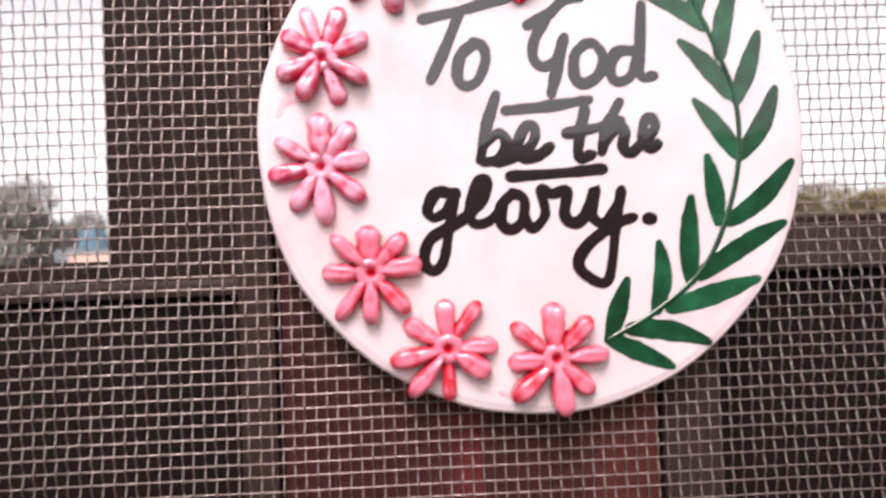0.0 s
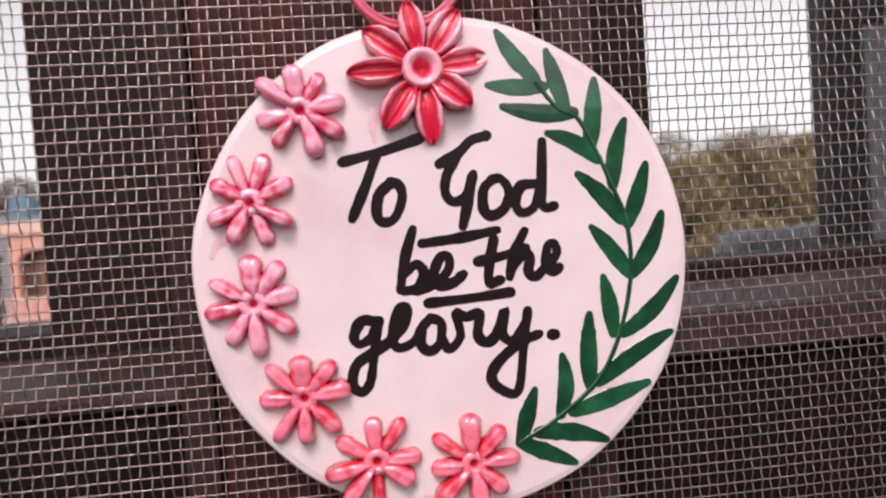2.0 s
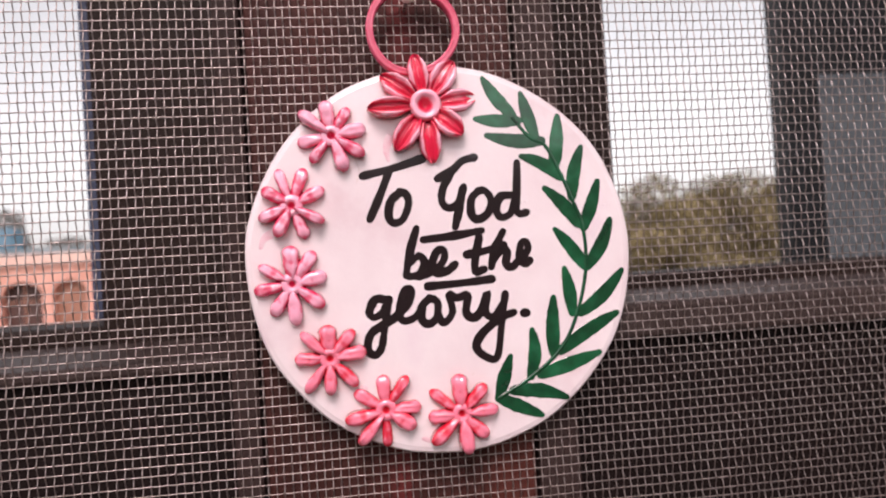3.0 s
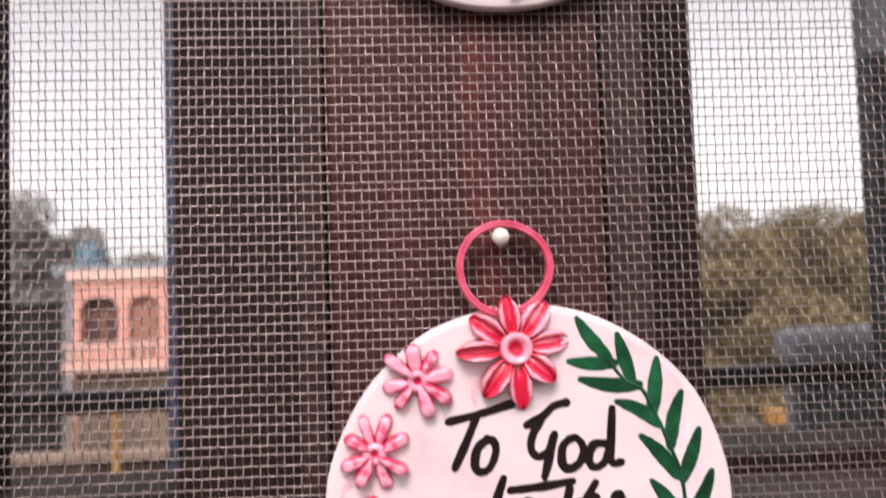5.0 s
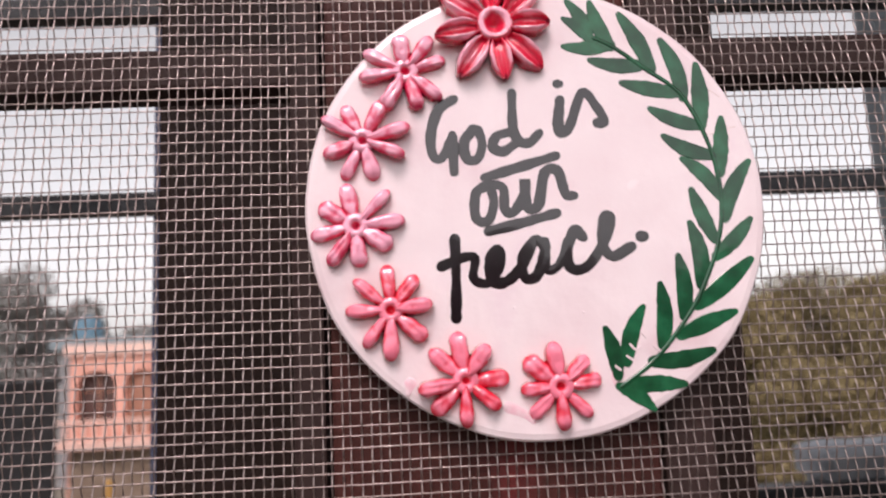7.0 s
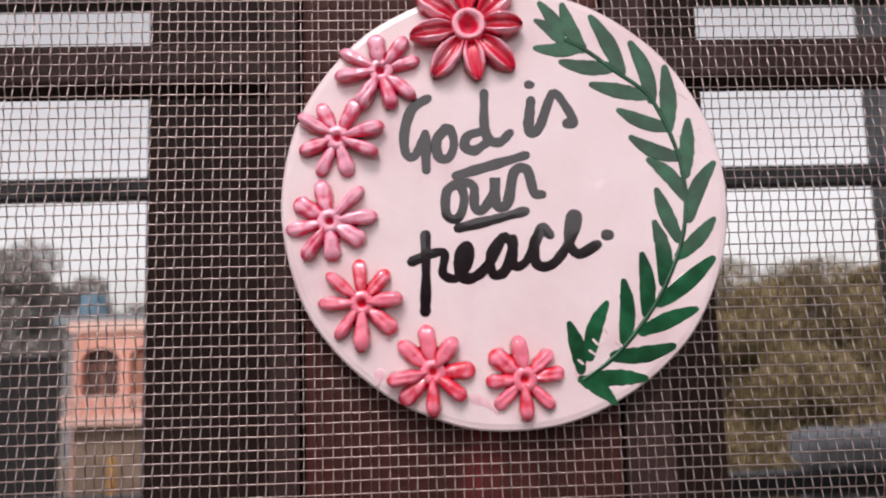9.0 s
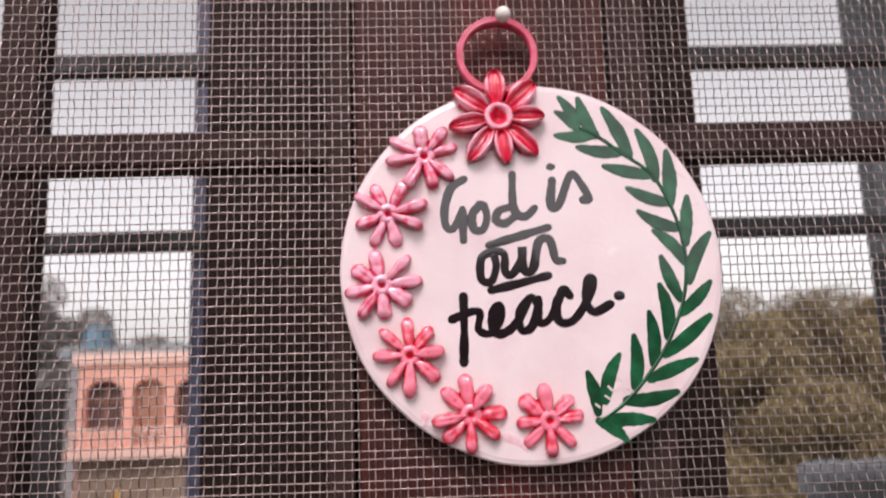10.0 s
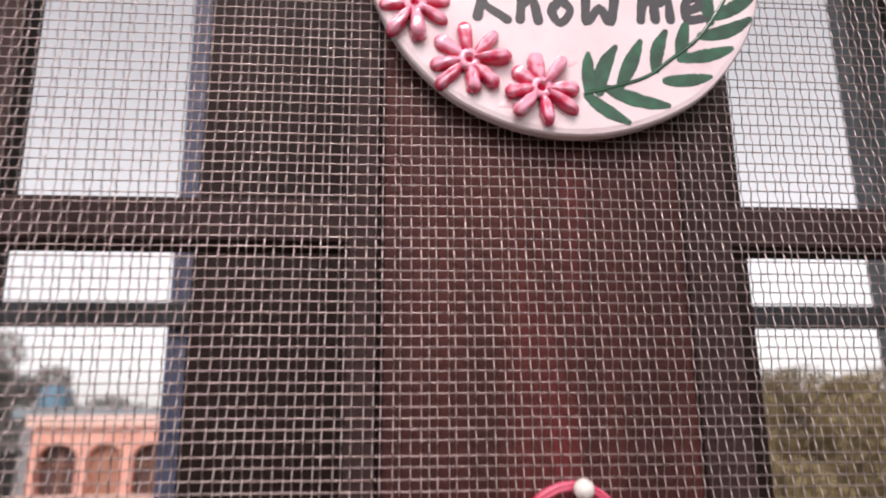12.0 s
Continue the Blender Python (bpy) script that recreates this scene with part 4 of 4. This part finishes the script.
boxed("roof", -23, -12.5, -0.5, 6.5, 1.6, 2.3, "teal", hut, 0.1)
roof_tank = thing("water_tank", (-21.6, 50.0, 2.3), "round blue plastic water tank on a roof", "tank")
part("body", tube(bmesh.new(), [Vector((0, 0, k * 0.27)) for k in range(6)], lambda t: 0.95 - 0.12 * t, 20), "tank_blue", roof_tank, "", True)
part("lid", tube(bmesh.new(), [Vector((0, 0, 1.35)), Vector((0, 0, 1.47)), Vector((0, 0, 1.55))], lambda t: 0.42 - 0.1 * t, 14), "tank_blue", roof_tank, "", True)

far_roof = thing("brown_roof", (0, 5.2, 0), "stained brown roof wall below the trees", "roof")
boxed("wall", 2.2, 8.5, 0.0, 0.2, -7, -0.92, "brown_wall", far_roof, 0.02)
boxed("slab", 2.2, 8.5, 0.2, 4.0, -1.9, -1.7, "tan", far_roof, 0.02)
beam = thing("yellow_beam", (2.9, 5.28, -0.92), "short yellow painted beam lying on a roof wall", "beam")
boxed("beam", -0.22, 0.20, -0.06, 0.06, 0.0, 0.11, "yellow", beam, 0.01)


def leaf_cloud(centres, count, size, seed):
    """Many small leaves scattered through overlapping clumps, leaving gaps and an uneven outline."""
    rng = np.random.default_rng(seed)
    c = np.array([p[:3] for p in centres])
    s = np.array([p[3] for p in centres])
    k = rng.integers(0, len(c), count)
    d = rng.normal(size=(count, 3))
    d /= np.linalg.norm(d, axis=1)[:, None]
    at = c[k] + d * (s[k] * rng.uniform(0.35, 1.0, count) ** 0.6)[:, None] * (1, 1, 0.85)
    a = rng.normal(size=(count, 3))
    a /= np.linalg.norm(a, axis=1)[:, None]
    b = np.cross(a, rng.normal(size=(count, 3)))
    b /= np.linalg.norm(b, axis=1)[:, None]
    f = (size * rng.uniform(0.6, 1.4, count))[:, None]
    v = np.stack([at - a * f, at + b * f * 0.5, at + a * f, at - b * f * 0.5], 1).reshape(-1, 3)
    me = bpy.data.meshes.new("crown")
    me.from_pydata(v.tolist(), [], np.arange(4 * count).reshape(-1, 4).tolist())
    return me


def tree(x, y, top, spread, seed, leaf, label, mat="foliage", base=-7.0, count=3500):
    rng = random.Random(seed)
    ob = thing("tree", (x, y, base), label, "tree", "dusty trees beyond the window")
    h = top - base
    bm = bmesh.new()
    tube(bm, [Vector((0.25 * math.sin(k), 0.2 * math.cos(2 * k), h * 0.62 * k / 6)) for k in range(7)], lambda t: 0.22 * (1.15 - 0.8 * t), 8)
    clumps = []
    for k in range(13):
        a, r = k * 2.4, spread * (0.25 + 0.6 * rng.random())
        tip = Vector((r * math.cos(a), r * math.sin(a), h * (0.30 + 0.56 * rng.random())))
        tube(bm, [Vector((0, 0, h * 0.35)), tip * 0.5 + Vector((0, 0, h * 0.22)), tip], lambda t: 0.10 * (1.1 - t), 6)
        clumps.append((*tip, spread * rng.uniform(0.3, 0.5)))
    clumps += [(rng.uniform(-0.4, 0.4) * spread, rng.uniform(-0.4, 0.4) * spread, h * (0.93 - 0.1 * k) - spread * 0.3, spread * rng.uniform(0.28, 0.45)) for k in range(5)]
    part("trunk", bm, "bark", ob)
    crown = new("crown", leaf_cloud(clumps, count, leaf, seed))
    crown.data.materials.append(M[mat])
    crown.parent = ob


for i, (x, y, top, spread) in enumerate(((10.5, 24, 2.5, 2.6), (13.2, 26, 3.0, 3.0), (15.8, 25, 3.2, 2.8), (18.5, 27, 3.6, 3.2), (12.0, 22, 1.4, 2.4), (15.0, 22, 1.6, 2.6), (9.0, 27, 2.2, 2.6), (17.5, 23, 1.2, 2.6), (21.5, 26, 3.3, 3.0))):
    tree(x, y, top, spread, 10 + i, 0.085, "dusty olive-green broadleaf tree beyond the roofs", count=24000)
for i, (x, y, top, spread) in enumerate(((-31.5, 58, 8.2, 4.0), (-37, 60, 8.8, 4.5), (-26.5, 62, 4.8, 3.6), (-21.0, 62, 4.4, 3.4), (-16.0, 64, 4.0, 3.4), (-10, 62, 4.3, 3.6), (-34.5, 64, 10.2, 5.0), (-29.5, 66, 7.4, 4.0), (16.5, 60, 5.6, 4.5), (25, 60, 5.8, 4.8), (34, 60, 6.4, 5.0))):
    tree(x, y, top, spread, 40 + i, 0.20, "grey-green skyline tree, leaf colour paled to imitate haze", "far_foliage", count=14000)

# unseen tree row, added to break up the skyline mirrored in the boards
for i, (x, top, spread) in enumerate(((-8.5, 4.2, 2.6), (-4.8, 4.4, 2.4), (-1.6, 4.3, 2.0), (0.2, 4.1, 1.8), (2.0, 3.7, 1.7), (4.2, 3.4, 1.9), (6.9, 3.2, 2.3), (10.2, 3.6, 2.6))):
    tree(x, -16.5, top, spread, 70 + i, 0.10, "unseen dark green tree behind the camera, shaping the boards' reflections", "deep_foliage", count=16000)

# ---- the building and the added, unseen balcony round the camera ----
for name, x0, x1, z0, z1 in (("wall_left", -3.0, -0.55, -1.0, 1.8), ("wall_right", 0.55, 3.0, -1.0, 1.8), ("wall_above", -0.55, 0.55, 0.95, 1.8), ("wall_below", -0.55, 0.55, -1.0, -0.35)):
    tagged(boxed(name, x0, x1, 0.0, 0.2, z0, z1, "plaster"), "cream plastered wall round the window", "wall", kind="structure")
tagged(boxed("floor", -3.0, 3.0, -1.12, 0.2, -1.1, -1.0, "tile"), "brown tiled balcony floor", "floor", kind="structure")
# unseen parapet, its height set to dim the lower window
tagged(boxed("wall_parapet", -3.0, 3.0, -1.12, -1.0, -1.0, 0.33, "plaster"), "added cream plastered balcony parapet, unseen, shading the lower window", "wall", kind="structure")

# unseen slab, added to hold back light from high in the sky
tagged(boxed("ceiling", -3.0, 3.0, -0.75, 0.0, 1.8, 1.95, "plaster"), "added cream plastered balcony ceiling, unseen, blocking sky from overhead", "ceiling", kind="structure")
# unseen wall, stands in for the dark skyline below the mirrored sky
tagged(boxed("wall_opposite", -30, 30, -14.3, -14.0, -7.0, 1.75, "dark_grey"), "unseen dark weathered wall across the street, bounding reflected sky", "wall", kind="structure")
tagged(boxed("street", -60, 60, -14.0, 2.5, -7.3, -7.02, "earth"), "dusty street below the balcony", "ground", kind="structure")

# ---- the wire screen, woven wire by wire ----
PX, PZ, SY = 0.00225, 0.00275, 0.0058
NX, NZ = 196, 224
X0, ZS = -0.205, 0.04
screen = thing("wire_screen", (X0, SY, ZS), "woven galvanised wire screen stretched over the window", "screen")


def wire_mesh(name, n, pitch, wave, radius, along, sides, cuts):
    """One crimped wire that passes over and under n crossings."""
    verts, faces = [], []
    m = n * cuts + 1
    for i in range(m):
        s = i / cuts
        w = wave * math.cos(math.pi * s) + 0.00005 * math.sin(s * 0.37)
        side = 0.00006 * math.sin(s * 0.21 + 1)
        slope = -wave * math.pi / pitch * math.sin(math.pi * s)
        q = 1 / math.hypot(1, slope)
        for k in range(sides):
            a = 2 * math.pi * k / sides
            u, v = radius * math.cos(a) + side, radius * math.sin(a)
            along_shift, y = -v * slope * q, w + v * q
            verts.append((u, y, s * pitch + along_shift) if along == "z" else (s * pitch + along_shift, y, u))
    for i in range(m - 1):
        for k in range(sides):
            k2 = (k + 1) % sides
            faces.append((i * sides + k, i * sides + k2, (i + 1) * sides + k2, (i + 1) * sides + k))
    me = bpy.data.meshes.new(name)
    me.from_pydata(verts, [], faces)
    me.shade_smooth()
    me.materials.append(M["wire"])
    return me


upright = wire_mesh("upright_wire", NZ + 2, PZ, 0.00033, 0.00018, "z", 6, 4)
level = wire_mesh("level_wire", NX + 2, PX, 0.00008, 0.000178, "x", 6, 3)
rng = random.Random(5)
for i in range(NX):
    shared("upright_wire", upright, screen, pose(i * PX + rng.gauss(0, 0.00006), 0, -(i % 2) * PZ, 0, rng.gauss(0, 0.03), 0))
for j in range(NZ):
    shared("level_wire", level, screen, pose(-(j % 2 + 1) * PX, 0, j * PZ + rng.gauss(0, 0.00006), 0, rng.gauss(0, 0.05), 0))
